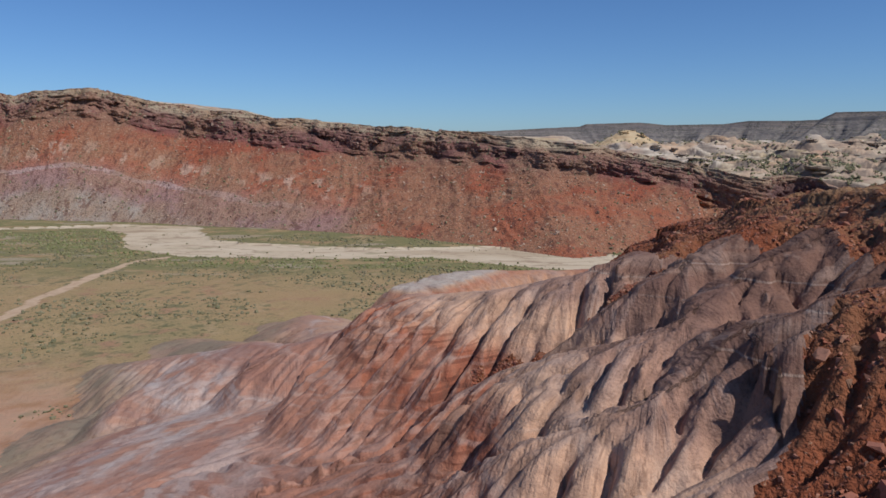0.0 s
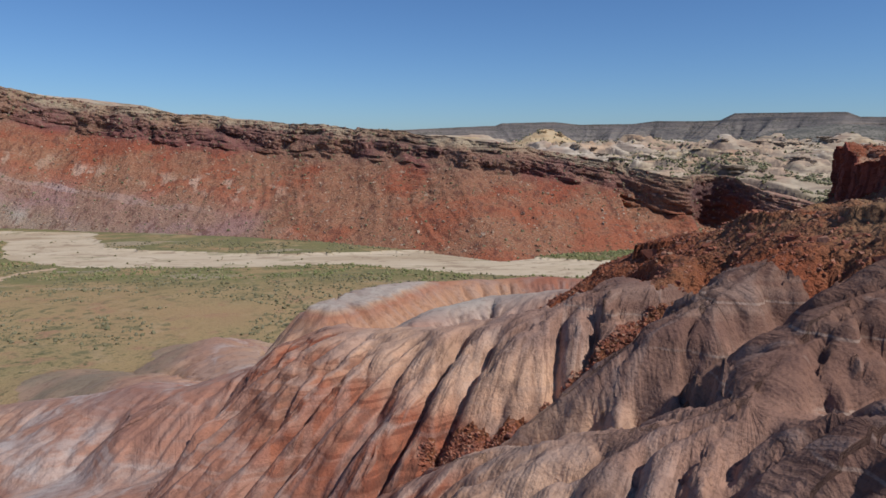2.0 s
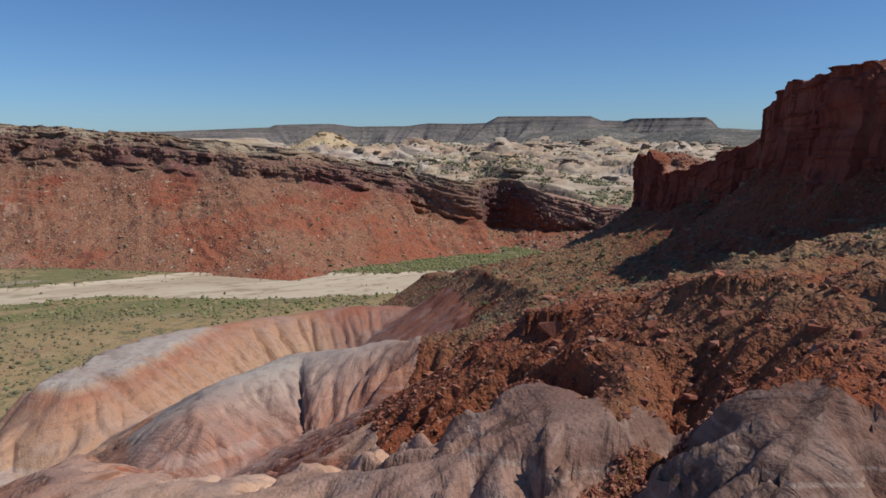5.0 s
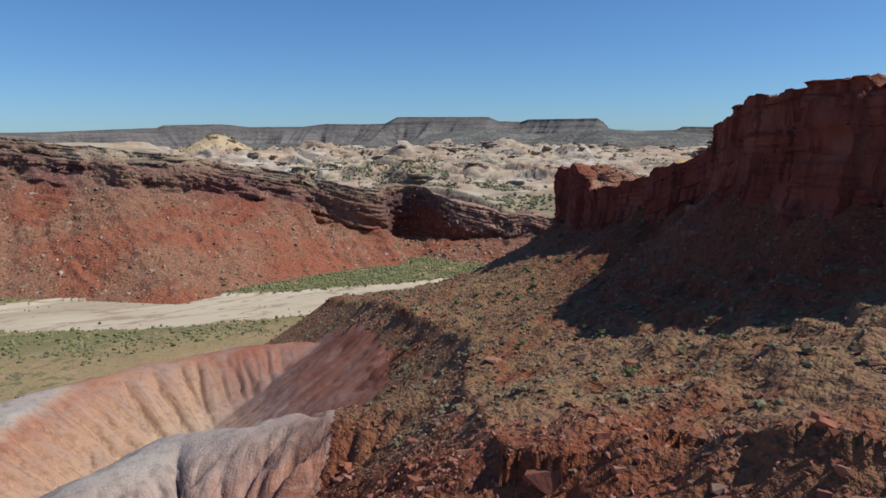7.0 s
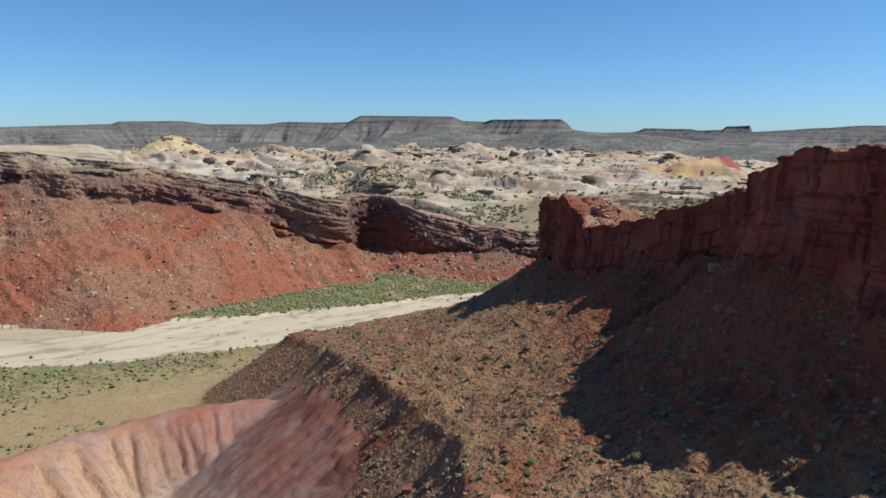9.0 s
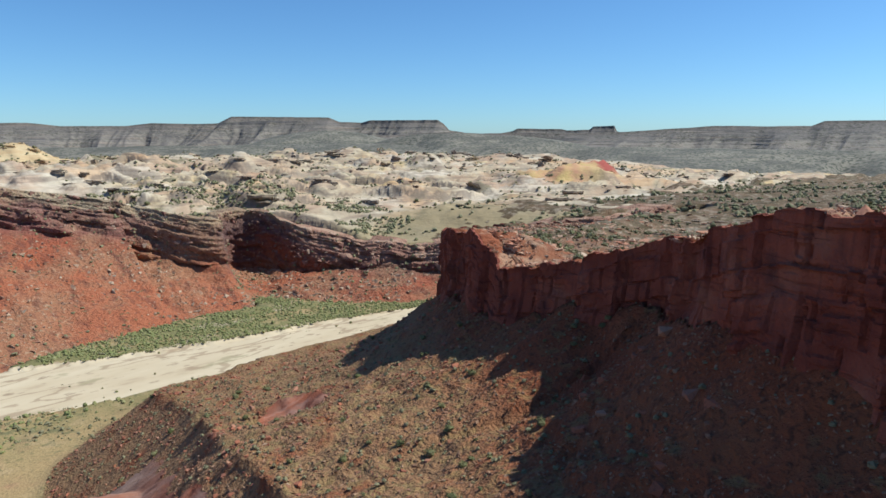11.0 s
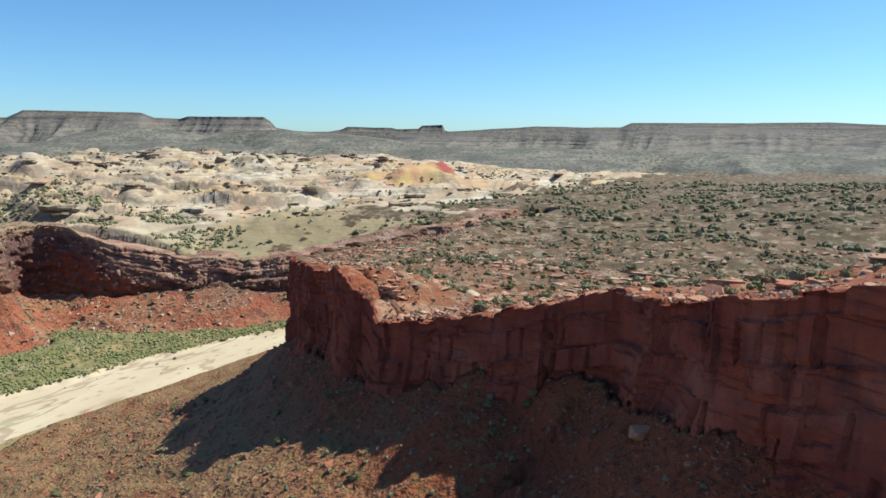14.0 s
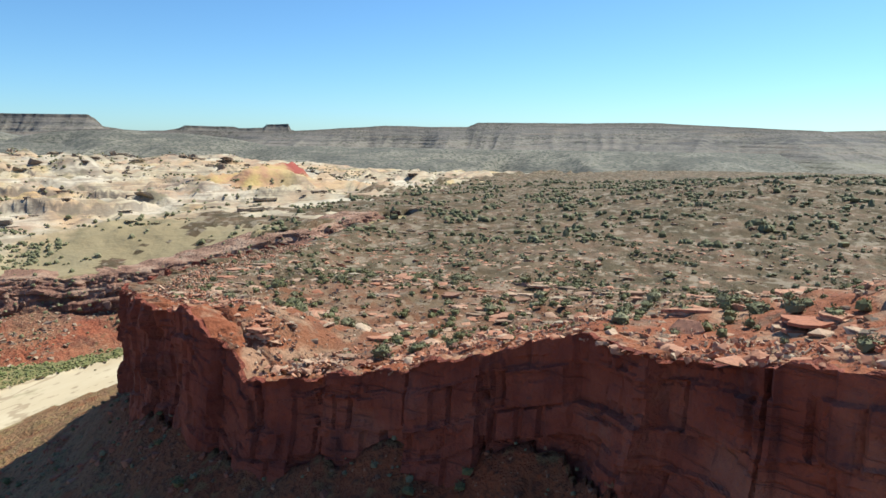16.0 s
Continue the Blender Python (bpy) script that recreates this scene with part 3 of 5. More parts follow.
def mat_badland():
    s = Surface("badland_clay", 0.95, 0.1)
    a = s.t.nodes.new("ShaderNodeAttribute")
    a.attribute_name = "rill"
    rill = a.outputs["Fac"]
    f = s.t.nodes.new("ShaderNodeAttribute")
    f.attribute_name = "fall"
    across = s.t.nodes.new("ShaderNodeCombineXYZ")
    s.put(f.outputs["Fac"], across.inputs[0])
    s.put(s.math("MULTIPLY", s.z, 0.16), across.inputs[1])

    def comb(size, detail):
        n = s.t.nodes.new("ShaderNodeTexNoise")
        n.inputs["Scale"].default_value = 1.0 / size
        n.inputs["Detail"].default_value = detail
        s.t.links.new(across.outputs[0], n.inputs["Vector"])
        return n.outputs["Fac"]

    thread, cord = comb(0.42, 3), comb(1.5, 3)
    up = s.t.nodes.new("ShaderNodeSeparateXYZ")
    s.t.links.new(s.t.nodes["Geometry"].outputs["Normal"], up.inputs[0])
    flat = up.outputs[2]
    warp = s.noise(40, 4)
    zz = s.math("ADD", s.z, s.math("MULTIPLY", s.math("SUBTRACT", warp, 0.5), 11))
    q = s.math("DIVIDE", zz, 80.0)
    c = s.ramp(q, [(0.03, (0.33, 0.25, 0.17)), (0.10, (0.36, 0.25, 0.18)), (0.18, (0.37, 0.235, 0.18)), (0.26, (0.36, 0.22, 0.17)), (0.34, (0.34, 0.19, 0.145)), (0.43, (0.345, 0.18, 0.13)),
                   (0.51, (0.36, 0.20, 0.14)), (0.565, (0.47, 0.31, 0.225)), (0.61, (0.50, 0.35, 0.255)), (0.655, (0.36, 0.24, 0.19)), (0.72, (0.19, 0.118, 0.096)), (0.9, (0.105, 0.062, 0.047))])
    c = s.mix(c, (1.14, 1.0, 0.9), 1.0, "MULTIPLY")
    # brick-red beds bared on the steep ends of the spurs
    steep = s.step(flat, 0.86, 0.72)
    beds = s.math("MULTIPLY", s.step(zz, 33, 37), s.step(zz, 46.5, 43.5))
    near = s.step(s.y, 172, 158)
    red = s.math("MULTIPLY", s.math("MULTIPLY", beds, near), s.math("ADD", s.math("MULTIPLY", steep, 0.7), 0.3))
    c = s.mix(c, (0.335, 0.115, 0.065), s.math("MULTIPLY", red, s.step(s.noise(14, 4), 0.36, 0.55)))
    # peach clay of the far mound
    far = s.step(s.y, 165, 185)
    c = s.mix(c, s.ramp(s.math("DIVIDE", s.math("ADD", s.z, s.math("MULTIPLY", s.math("SUBTRACT", warp, 0.5), 3)), 40.0), [(0.1, (0.43, 0.315, 0.21)), (0.36, (0.47, 0.315, 0.205)), (0.52, (0.45, 0.265, 0.165)), (0.61, (0.43, 0.23, 0.14)), (0.655, (0.37, 0.165, 0.10)), (0.68, (0.46, 0.30, 0.20)), (0.695, (0.43, 0.36, 0.30))]), s.math("MULTIPLY", far, s.step(s.x, -50, -16)))
    nose = s.math("MULTIPLY", s.step(s.math("ADD", s.y, s.x), 248, 262), s.step(s.x, 46, 60))
    c = s.mix(c, s.ramp(s.math("DIVIDE", zz, 45.0), [(0.03, (0.38, 0.28, 0.20)), (0.16, (0.32, 0.18, 0.125)), (0.36, (0.28, 0.165, 0.125)), (0.55, (0.31, 0.125, 0.08)), (0.8, (0.32, 0.10, 0.055))]), nose)
    band = s.noise(1.0, 3, (0.03, 0.03, 0.8))
    low = s.step(s.z, 52, 44)
    c = s.mix(c, s.mix(c, (0.56, 0.44, 0.37), 0.3), s.math("MULTIPLY", s.step(band, 0.52, 0.66), s.math("MULTIPLY", low, s.step(s.y, 190, 165))))
    c = s.mix(c, s.mix(c, (0.22, 0.08, 0.05), 0.6), s.math("MULTIPLY", s.step(s.noise(1.5, 3, (0.02, 0.02, 0.8)), 0.53, 0.66), s.math("MULTIPLY", low, s.math("ADD", 0.25, s.math("MULTIPLY", red, 0.75)))))
    c = s.mix(c, s.mix(c, (0.15, 0.05, 0.032), 0.7), s.math("MULTIPLY", s.step(s.noise(0.7, 2, (0.02, 0.02, 0.9)), 0.5, 0.6), s.math("MULTIPLY", red, 0.85)))
    # grey-mauve crust on the gentler tops
    crust = s.math("MULTIPLY", s.step(flat, 0.72, 0.9), s.step(s.noise(9, 4), 0.38, 0.6))
    c = s.mix(c, s.mix(c, (0.34, 0.245, 0.205), 0.45), s.math("MULTIPLY", crust, s.step(s.z, 58, 50)))
    c = s.mix(c, s.mix(c, (0.31, 0.245, 0.215), 0.35), s.math("MULTIPLY", s.step(s.noise(5, 4), 0.54, 0.72), s.step(s.z, 60, 50)))
    lowland = s.math("MULTIPLY", s.step(s.z, 34, 26), s.step(s.x, -8, -24))
    c = s.mix(c, s.mix(c, (0.50, 0.40, 0.35), 0.55), s.math("MULTIPLY", lowland, s.step(s.noise(1.3, 4, (0.035, 0.035, 0.6)), 0.53, 0.62)))
    c = s.mix(c, s.mix(c, (0.27, 0.13, 0.10), 0.5), s.math("MULTIPLY", lowland, s.step(s.noise(2.2, 4, (0.03, 0.03, 0.6)), 0.53, 0.66)))
    # bleached grey-white bed low on the western hills
    wz = s.math("ADD", s.z, s.math("MULTIPLY", s.math("SUBTRACT", s.noise(22, 4), 0.5), 9))
    pale = s.math("MULTIPLY", s.math("MULTIPLY", s.step(wz, 15.5, 17.5), s.step(wz, 24, 20.5)), s.math("MULTIPLY", s.step(s.x, -22, -32), s.step(s.noise(9, 4), 0.42, 0.58)))
    c = s.mix(c, (0.50, 0.45, 0.42), s.math("MULTIPLY", pale, 0.38))
    # olive-grey outwash at the western foot
    wash = s.math("MULTIPLY", s.step(wz, 15, 9), s.step(s.x, -45, -60))
    c = s.mix(c, s.ramp(s.noise(12, 5), [(0.4, (0.24, 0.19, 0.13)), (0.6, (0.33, 0.22, 0.15))]), s.math("MULTIPLY", wash, 0.85))
    for level, dip in ((60.4, -0.035), (56.5, -0.03)):
        lv = s.math("SUBTRACT", s.z, s.math("ADD", s.math("MULTIPLY", s.math("SUBTRACT", s.y, 60.0), dip), level - 0.1))
        c = s.mix(c, s.mix(c, (0.42, 0.31, 0.245), 0.7), s.math("MULTIPLY", s.step(s.math("ABSOLUTE", lv), 0.14, 0.05), s.math("MULTIPLY", s.step(s.noise(14, 3), 0.38, 0.5), s.step(s.x, 6, 12))))
    high = s.step(s.z, 48, 54)
    c = s.mix(c, s.mix(c, (0.38, 0.27, 0.21), 0.35), s.math("MULTIPLY", s.step(s.noise(1.6, 3, (0.04, 0.04, 0.7)), 0.52, 0.66), high))
    c = s.mix(c, s.mix(c, (0.10, 0.055, 0.05), 0.4), s.math("MULTIPLY", s.step(s.noise(2.6, 4, (0.05, 0.05, 0.7)), 0.53, 0.66), high))
    # shade in the rill cuts and light on the ribs, put into the clay colour
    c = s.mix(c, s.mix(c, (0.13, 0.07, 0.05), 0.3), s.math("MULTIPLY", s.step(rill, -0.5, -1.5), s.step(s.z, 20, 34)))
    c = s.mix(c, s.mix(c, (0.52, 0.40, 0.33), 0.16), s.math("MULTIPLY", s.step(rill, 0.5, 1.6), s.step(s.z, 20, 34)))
    g = s.t.nodes.new("ShaderNodeAttribute")
    g.attribute_name = "clear"
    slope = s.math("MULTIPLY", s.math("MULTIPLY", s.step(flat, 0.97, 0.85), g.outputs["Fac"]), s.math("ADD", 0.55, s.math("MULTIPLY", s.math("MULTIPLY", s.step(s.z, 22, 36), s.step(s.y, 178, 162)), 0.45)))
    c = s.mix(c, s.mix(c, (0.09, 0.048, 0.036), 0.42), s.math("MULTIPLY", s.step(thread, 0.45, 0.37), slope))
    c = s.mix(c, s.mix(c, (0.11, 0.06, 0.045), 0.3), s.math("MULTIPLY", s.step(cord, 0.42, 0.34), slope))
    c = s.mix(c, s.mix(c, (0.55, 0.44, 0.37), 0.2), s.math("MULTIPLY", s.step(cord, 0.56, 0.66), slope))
    crumb = s.noise(1.7, 5)
    c = s.mix(c, s.mix(c, (0.13, 0.07, 0.055), 0.3), s.step(crumb, 0.5, 0.66))
    c = s.mix(c, s.mix(c, (0.08, 0.045, 0.036), 0.4), s.math("MULTIPLY", s.step(s.noise(0.3, 4), 0.52, 0.64), s.math("ADD", 0.4, s.math("MULTIPLY", high, 0.5))))
    h = s.math("ADD", s.math("ADD", s.math("MULTIPLY", crumb, 0.35), s.math("MULTIPLY", s.noise(0.35, 5), 0.5)), s.math("MULTIPLY", s.math("ADD", s.math("MULTIPLY", thread, 0.55), cord), slope))
    return s.done(c, h, 0.4, 0.9)


def red_soil(s, tone=1.0):
    big, mid, fine = s.noise(22, 5), s.noise(3.2, 5), s.noise(0.6, 4)
    c = s.ramp(big, [(0.3, (0.26 * tone, 0.075 * tone, 0.037 * tone)), (0.5, (0.34 * tone, 0.108 * tone, 0.052 * tone)), (0.72, (0.28 * tone, 0.13 * tone, 0.07 * tone))])
    c = s.mix(c, s.mix(c, (0.12, 0.045, 0.03), 0.55), s.step(mid, 0.55, 0.72))
    c = s.mix(c, (0.34, 0.22, 0.15), s.math("MULTIPLY", s.step(fine, 0.62, 0.72), 0.6))
    return c, mid, fine


def mat_scree():
    s = Surface("red_scree")
    c, mid, fine = red_soil(s, 0.6)
    c = s.mix(c, (0.225, 0.138, 0.078), s.math("MULTIPLY", s.step(s.noise(9, 6), 0.30, 0.50), s.math("MULTIPLY", s.math("MAXIMUM", s.math("MULTIPLY", s.step(s.z, 54, 44), s.step(s.x, 42, 60)), s.math("MULTIPLY", s.math("MULTIPLY", s.step(s.x, 90, 78), s.step(s.x, 38, 48)), s.step(s.y, 168, 150))), 0.85)))
    up = s.t.nodes.new("ShaderNodeSeparateXYZ")
    s.t.links.new(s.t.nodes["Geometry"].outputs["Normal"], up.inputs[0])
    grass = s.math("MULTIPLY", s.math("MULTIPLY", s.step(up.outputs[2], 0.80, 0.92), s.step(s.noise(2.2, 5), 0.46, 0.6)), s.step(s.x, 40, 62))
    c = s.mix(c, (0.20, 0.165, 0.072), s.math("MULTIPLY", grass, 0.42))
    c = s.mix(c, s.mix(c, (0.05, 0.028, 0.02), 0.6), s.step(s.noise(0.9, 4), 0.53, 0.66))
    c = s.mix(c, (1.22, 1.16, 1.08), 1.0, "MULTIPLY")
    return s.done(c, s.math("ADD", mid, s.math("ADD", s.noise(0.9, 4), s.math("MULTIPLY", fine, 0.4))), 1.0, 1.0)


def mat_top():
    s = Surface("mesa_soil")
    c, mid, fine = red_soil(s, 0.75)
    c = s.mix(c, (0.37, 0.23, 0.15), s.math("MULTIPLY", s.step(s.noise(7, 5), 0.5, 0.62), 0.7))
    c = s.mix(c, (0.13, 0.075, 0.05), s.math("MULTIPLY", s.step(s.noise(4, 6), 0.54, 0.64), 0.75))
    far = s.step(s.math("ADD", s.x, s.math("MULTIPLY", s.noise(40, 3), 120)), 210, 300)
    c = s.mix(c, s.ramp(s.noise(15, 6), [(0.38, (0.055, 0.052, 0.028)), (0.5, (0.085, 0.069, 0.04)), (0.62, (0.145, 0.10, 0.065))]), s.math("MULTIPLY", far, 0.85))
    c = s.mix(c, (0.30, 0.235, 0.175), s.math("MULTIPLY", s.step(s.noise(6, 5, (0.6, 1, 4)), 0.54, 0.6), s.math("MULTIPLY", far, 0.6)))
    return s.done(c, s.math("ADD", mid, s.math("MULTIPLY", fine, 0.5)), 0.8, 0.9)


def mat_wall():
    s = Surface("canyon_wall_rock")
    a = s.t.nodes.new("ShaderNodeAttribute")
    a.attribute_name = "bed"
    bed = s.math("ADD", a.outputs["Fac"], s.math("MULTIPLY", s.math("SUBTRACT", s.noise(45, 4), 0.5), 14))
    c = s.ramp(s.math("DIVIDE", bed, 125.0), [(0.0, (0.40, 0.33, 0.23)), (0.06, (0.34, 0.27, 0.19)), (0.10, (0.22, 0.12, 0.10)), (0.24, (0.21, 0.085, 0.075)), (0.30, (0.28, 0.085, 0.048)), (0.42, (0.32, 0.10, 0.052)),
                   (0.52, (0.33, 0.115, 0.062)), (0.60, (0.34, 0.14, 0.09)), (0.68, (0.33, 0.19, 0.165)), (0.80, (0.31, 0.20, 0.18)), (0.88, (0.36, 0.31, 0.26))])
    chalk = s.math("MULTIPLY", s.step(s.noise(15, 5, (1, 0.6, 0.5)), 0.5, 0.58), s.math("MULTIPLY", s.step(bed, 54, 60), s.step(bed, 76, 68)))
    west = s.step(s.x, -20, -110)
    c = s.mix(c, (0.54, 0.37, 0.28), s.math("MULTIPLY", chalk, s.math("MULTIPLY", west, 0.8)))
    c = s.mix(c, (0.52, 0.43, 0.41), s.math("MULTIPLY", s.math("MULTIPLY", s.step(bed, 79, 80), s.step(bed, 84, 83)), s.math("MULTIPLY", s.step(s.x, -90, -170), 0.45)))
    layer = s.noise(2.4, 4, (0.06, 0.06, 1.0))
    cliffs = s.step(bed, 44, 26)
    c = s.mix(c, s.mix(c, (0.07, 0.035, 0.035), 0.75), s.math("MULTIPLY", s.step(layer, 0.5, 0.66), cliffs))
    c = s.mix(c, s.mix(c, (0.42, 0.30, 0.22), 0.6), s.math("MULTIPLY", s.step(s.noise(3.5, 5), 0.56, 0.7), s.math("MULTIPLY", cliffs, 0.8)))
    fine = s.noise(1.8, 5)
    stony = s.step(s.noise(55, 4), 0.40, 0.56)
    c = s.mix(c, s.mix(c, (0.28, 0.165, 0.10), 0.58), stony)
    c = s.mix(c, (0.40, 0.29, 0.20), s.math("MULTIPLY", s.step(fine, 0.56, 0.66), s.math("MULTIPLY", stony, 0.8)))
    c = s.mix(c, s.mix(c, (0.12, 0.045, 0.035), 0.6), s.step(s.noise(5, 5, (1, 0.4, 0.5)), 0.52, 0.66))
    c = s.mix(c, s.mix(c, (0.09, 0.04, 0.035), 0.5), s.step(s.noise(2.3, 4), 0.56, 0.66))
    c = s.mix(c, s.mix(c, (0.44, 0.30, 0.21), 0.35), s.step(s.noise(2.0, 4, (1.1, 0.9, 1.2)), 0.6, 0.68))
    c = s.mix(c, (0.13, 0.11, 0.06), s.math("MULTIPLY", s.step(s.noise(3.0, 3), 0.62, 0.69), 0.7))
    ledged = s.math("MULTIPLY", s.step(s.x, 296, 312), s.step(s.z, 14, 18))
    c = s.mix(c, s.ramp(s.noise(3, 4, (0.2, 0.2, 1.0)), [(0.42, (0.20, 0.10, 0.08)), (0.52, (0.36, 0.20, 0.15)), (0.62, (0.42, 0.28, 0.22))]), s.math("MULTIPLY", ledged, 0.75))
    # shade of the alcove painted as a dark tint over its varnished rock
    alcove_shade = s.math("MULTIPLY", s.math("MULTIPLY", s.step(s.x, 238, 250), s.step(s.x, 300, 286)), s.step(s.z, 6, 14))
    c = s.mix(c, (0.10, 0.06, 0.06), s.math("MULTIPLY", s.math("MULTIPLY", alcove_shade, s.step(s.z, 44, 38)), 0.75))
    c = s.mix(c, (0.96, 0.92, 0.88), 1.0, "MULTIPLY")
    return s.done(c, s.math("ADD", fine, s.noise(6, 4)), 1.7, 1.0)


def mat_slick():
    s = Surface("slickrock")
    big, mid, fine = s.noise(150, 3), s.noise(22, 5), s.noise(3.5, 4)
    c = s.ramp(s.math("ADD", s.math("MULTIPLY", big, 0.6), s.math("MULTIPLY", s.noise(48, 4), 0.4)), [(0.36, (0.34, 0.265, 0.19)), (0.43, (0.48, 0.385, 0.275)), (0.49, (0.41, 0.285, 0.195)), (0.55, (0.47, 0.38, 0.275)), (0.62, (0.47, 0.335, 0.18))])
    c = s.mix(c, (0.56, 0.48, 0.39), s.math("MULTIPLY", s.step(s.noise(75, 4, (0.5, 1, 1)), 0.5, 0.6), 0.65))
    c = s.mix(c, (0.50, 0.29, 0.15), s.math("MULTIPLY", s.step(s.noise(95, 4, (0.5, 1, 1)), 0.56, 0.64), 0.55))
    c = s.mix(c, s.mix(c, (0.22, 0.15, 0.105), 0.45), s.step(s.noise(5, 4, (0.12, 0.12, 1.6)), 0.52, 0.64))
    c = s.mix(c, (0.36, 0.21, 0.14), s.math("MULTIPLY", s.step(s.noise(60, 5), 0.54, 0.64), 0.5))
    c = s.mix(c, s.mix(c, (0.24, 0.20, 0.16), 0.6), s.math("MULTIPLY", s.step(s.noise(14, 5, (0.5, 0.5, 1)), 0.54, 0.64), s.step(s.x, 350, 520)))
    c = s.mix(c, (0.16, 0.14, 0.085), s.math("MULTIPLY", s.step(mid, 0.55, 0.62), s.math("MULTIPLY", s.step(big, 0.38, 0.52), 0.75)))
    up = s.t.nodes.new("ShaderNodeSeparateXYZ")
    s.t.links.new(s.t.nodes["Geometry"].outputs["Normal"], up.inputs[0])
    # steep faces darkened: desert varnish, with the shade of the sides painted in
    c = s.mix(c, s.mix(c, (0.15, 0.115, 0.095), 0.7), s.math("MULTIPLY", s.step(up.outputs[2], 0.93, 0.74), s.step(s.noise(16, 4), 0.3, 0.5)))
    c = s.mix(c, s.mix(c, (0.17, 0.125, 0.10), 0.6), s.math("MULTIPLY", s.step(s.noise(2.6, 3, (0.05, 0.05, 1.0)), 0.56, 0.64), 0.8))
    gold = s.math("MULTIPLY", s.step(s.math("ABSOLUTE", s.math("SUBTRACT", s.x, 690)), 90, 40), s.step(s.math("ABSOLUTE", s.math("SUBTRACT", s.y, 560)), 60, 25))
    c = s.mix(c, s.ramp(s.noise(25, 4), [(0.4, (0.52, 0.36, 0.14)), (0.6, (0.48, 0.24, 0.14))]), s.math("MULTIPLY", gold, 0.8))
    sand = s.math("MULTIPLY", s.step(s.math("ABSOLUTE", s.math("SUBTRACT", s.x, 297)), 85, 50), s.step(s.math("ABSOLUTE", s.math("SUBTRACT", s.y, 1110)), 90, 55))
    c = s.mix(c, s.ramp(s.noise(8, 4, (0.3, 0.3, 1.5)), [(0.4, (0.47, 0.32, 0.17)), (0.6, (0.53, 0.40, 0.235))]), s.math("MULTIPLY", sand, 0.9))
    red = s.math("MULTIPLY", s.step(s.math("ABSOLUTE", s.math("SUBTRACT", s.x, s.math("ADD", 742, s.math("MULTIPLY", s.noise(9, 4), 20)))), 22, 12), s.step(s.math("ABSOLUTE", s.math("SUBTRACT", s.y, 550)), 22, 12))
    c = s.mix(c, (0.28, 0.06, 0.05), s.math("MULTIPLY", red, 0.95))
    bench = s.math("MULTIPLY", s.step(s.math("ABSOLUTE", s.math("SUBTRACT", s.x, 380)), 110, 50), s.step(s.y, 540, 500))
    c = s.mix(c, (0.27, 0.21, 0.12), s.math("MULTIPLY", bench, 0.9))
    return s.done(c, s.math("ADD", s.math("ADD", mid, s.math("MULTIPLY", s.noise(9, 4, (1, 1, 2.5)), 0.8)), s.math("MULTIPLY", fine, 0.2)), 1.7, 0.8)


def mat_road():
    s = Surface("track_dust")
    return s.done(s.ramp(s.noise(4, 4), [(0.3, (0.40, 0.27, 0.17)), (0.7, (0.50, 0.36, 0.24))]))


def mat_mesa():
    s = Surface("hazy_mesa_rock")
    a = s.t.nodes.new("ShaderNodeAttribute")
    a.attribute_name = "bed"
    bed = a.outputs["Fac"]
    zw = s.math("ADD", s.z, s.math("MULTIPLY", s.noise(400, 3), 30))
    # strata tones greyed towards blue: the haze of distance put into the colour
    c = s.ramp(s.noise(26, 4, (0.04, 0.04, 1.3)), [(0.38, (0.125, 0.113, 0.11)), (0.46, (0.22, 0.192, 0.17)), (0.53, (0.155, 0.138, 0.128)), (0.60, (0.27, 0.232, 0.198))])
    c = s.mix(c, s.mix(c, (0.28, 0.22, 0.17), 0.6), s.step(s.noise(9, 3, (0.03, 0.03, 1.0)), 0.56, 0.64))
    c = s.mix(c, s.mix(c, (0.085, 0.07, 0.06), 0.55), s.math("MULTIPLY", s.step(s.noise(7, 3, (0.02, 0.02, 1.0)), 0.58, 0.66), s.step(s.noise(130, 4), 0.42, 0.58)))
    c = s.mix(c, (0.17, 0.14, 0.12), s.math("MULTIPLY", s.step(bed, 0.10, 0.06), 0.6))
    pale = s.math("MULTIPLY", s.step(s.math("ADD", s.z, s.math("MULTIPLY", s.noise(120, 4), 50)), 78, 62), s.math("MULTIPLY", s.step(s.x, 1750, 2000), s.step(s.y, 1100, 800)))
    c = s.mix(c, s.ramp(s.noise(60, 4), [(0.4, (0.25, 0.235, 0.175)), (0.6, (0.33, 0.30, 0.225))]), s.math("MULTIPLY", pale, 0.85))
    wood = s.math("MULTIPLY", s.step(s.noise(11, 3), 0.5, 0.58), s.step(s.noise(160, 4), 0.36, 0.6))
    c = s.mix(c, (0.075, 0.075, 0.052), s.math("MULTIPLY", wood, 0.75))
    # pale streaks below the cap paint the sunlit spurs into the colour
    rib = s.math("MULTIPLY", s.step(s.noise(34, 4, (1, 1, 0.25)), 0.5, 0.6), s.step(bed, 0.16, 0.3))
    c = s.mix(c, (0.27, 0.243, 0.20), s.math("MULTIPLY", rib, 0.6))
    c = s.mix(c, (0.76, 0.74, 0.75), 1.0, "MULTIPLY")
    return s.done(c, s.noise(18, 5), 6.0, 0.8)


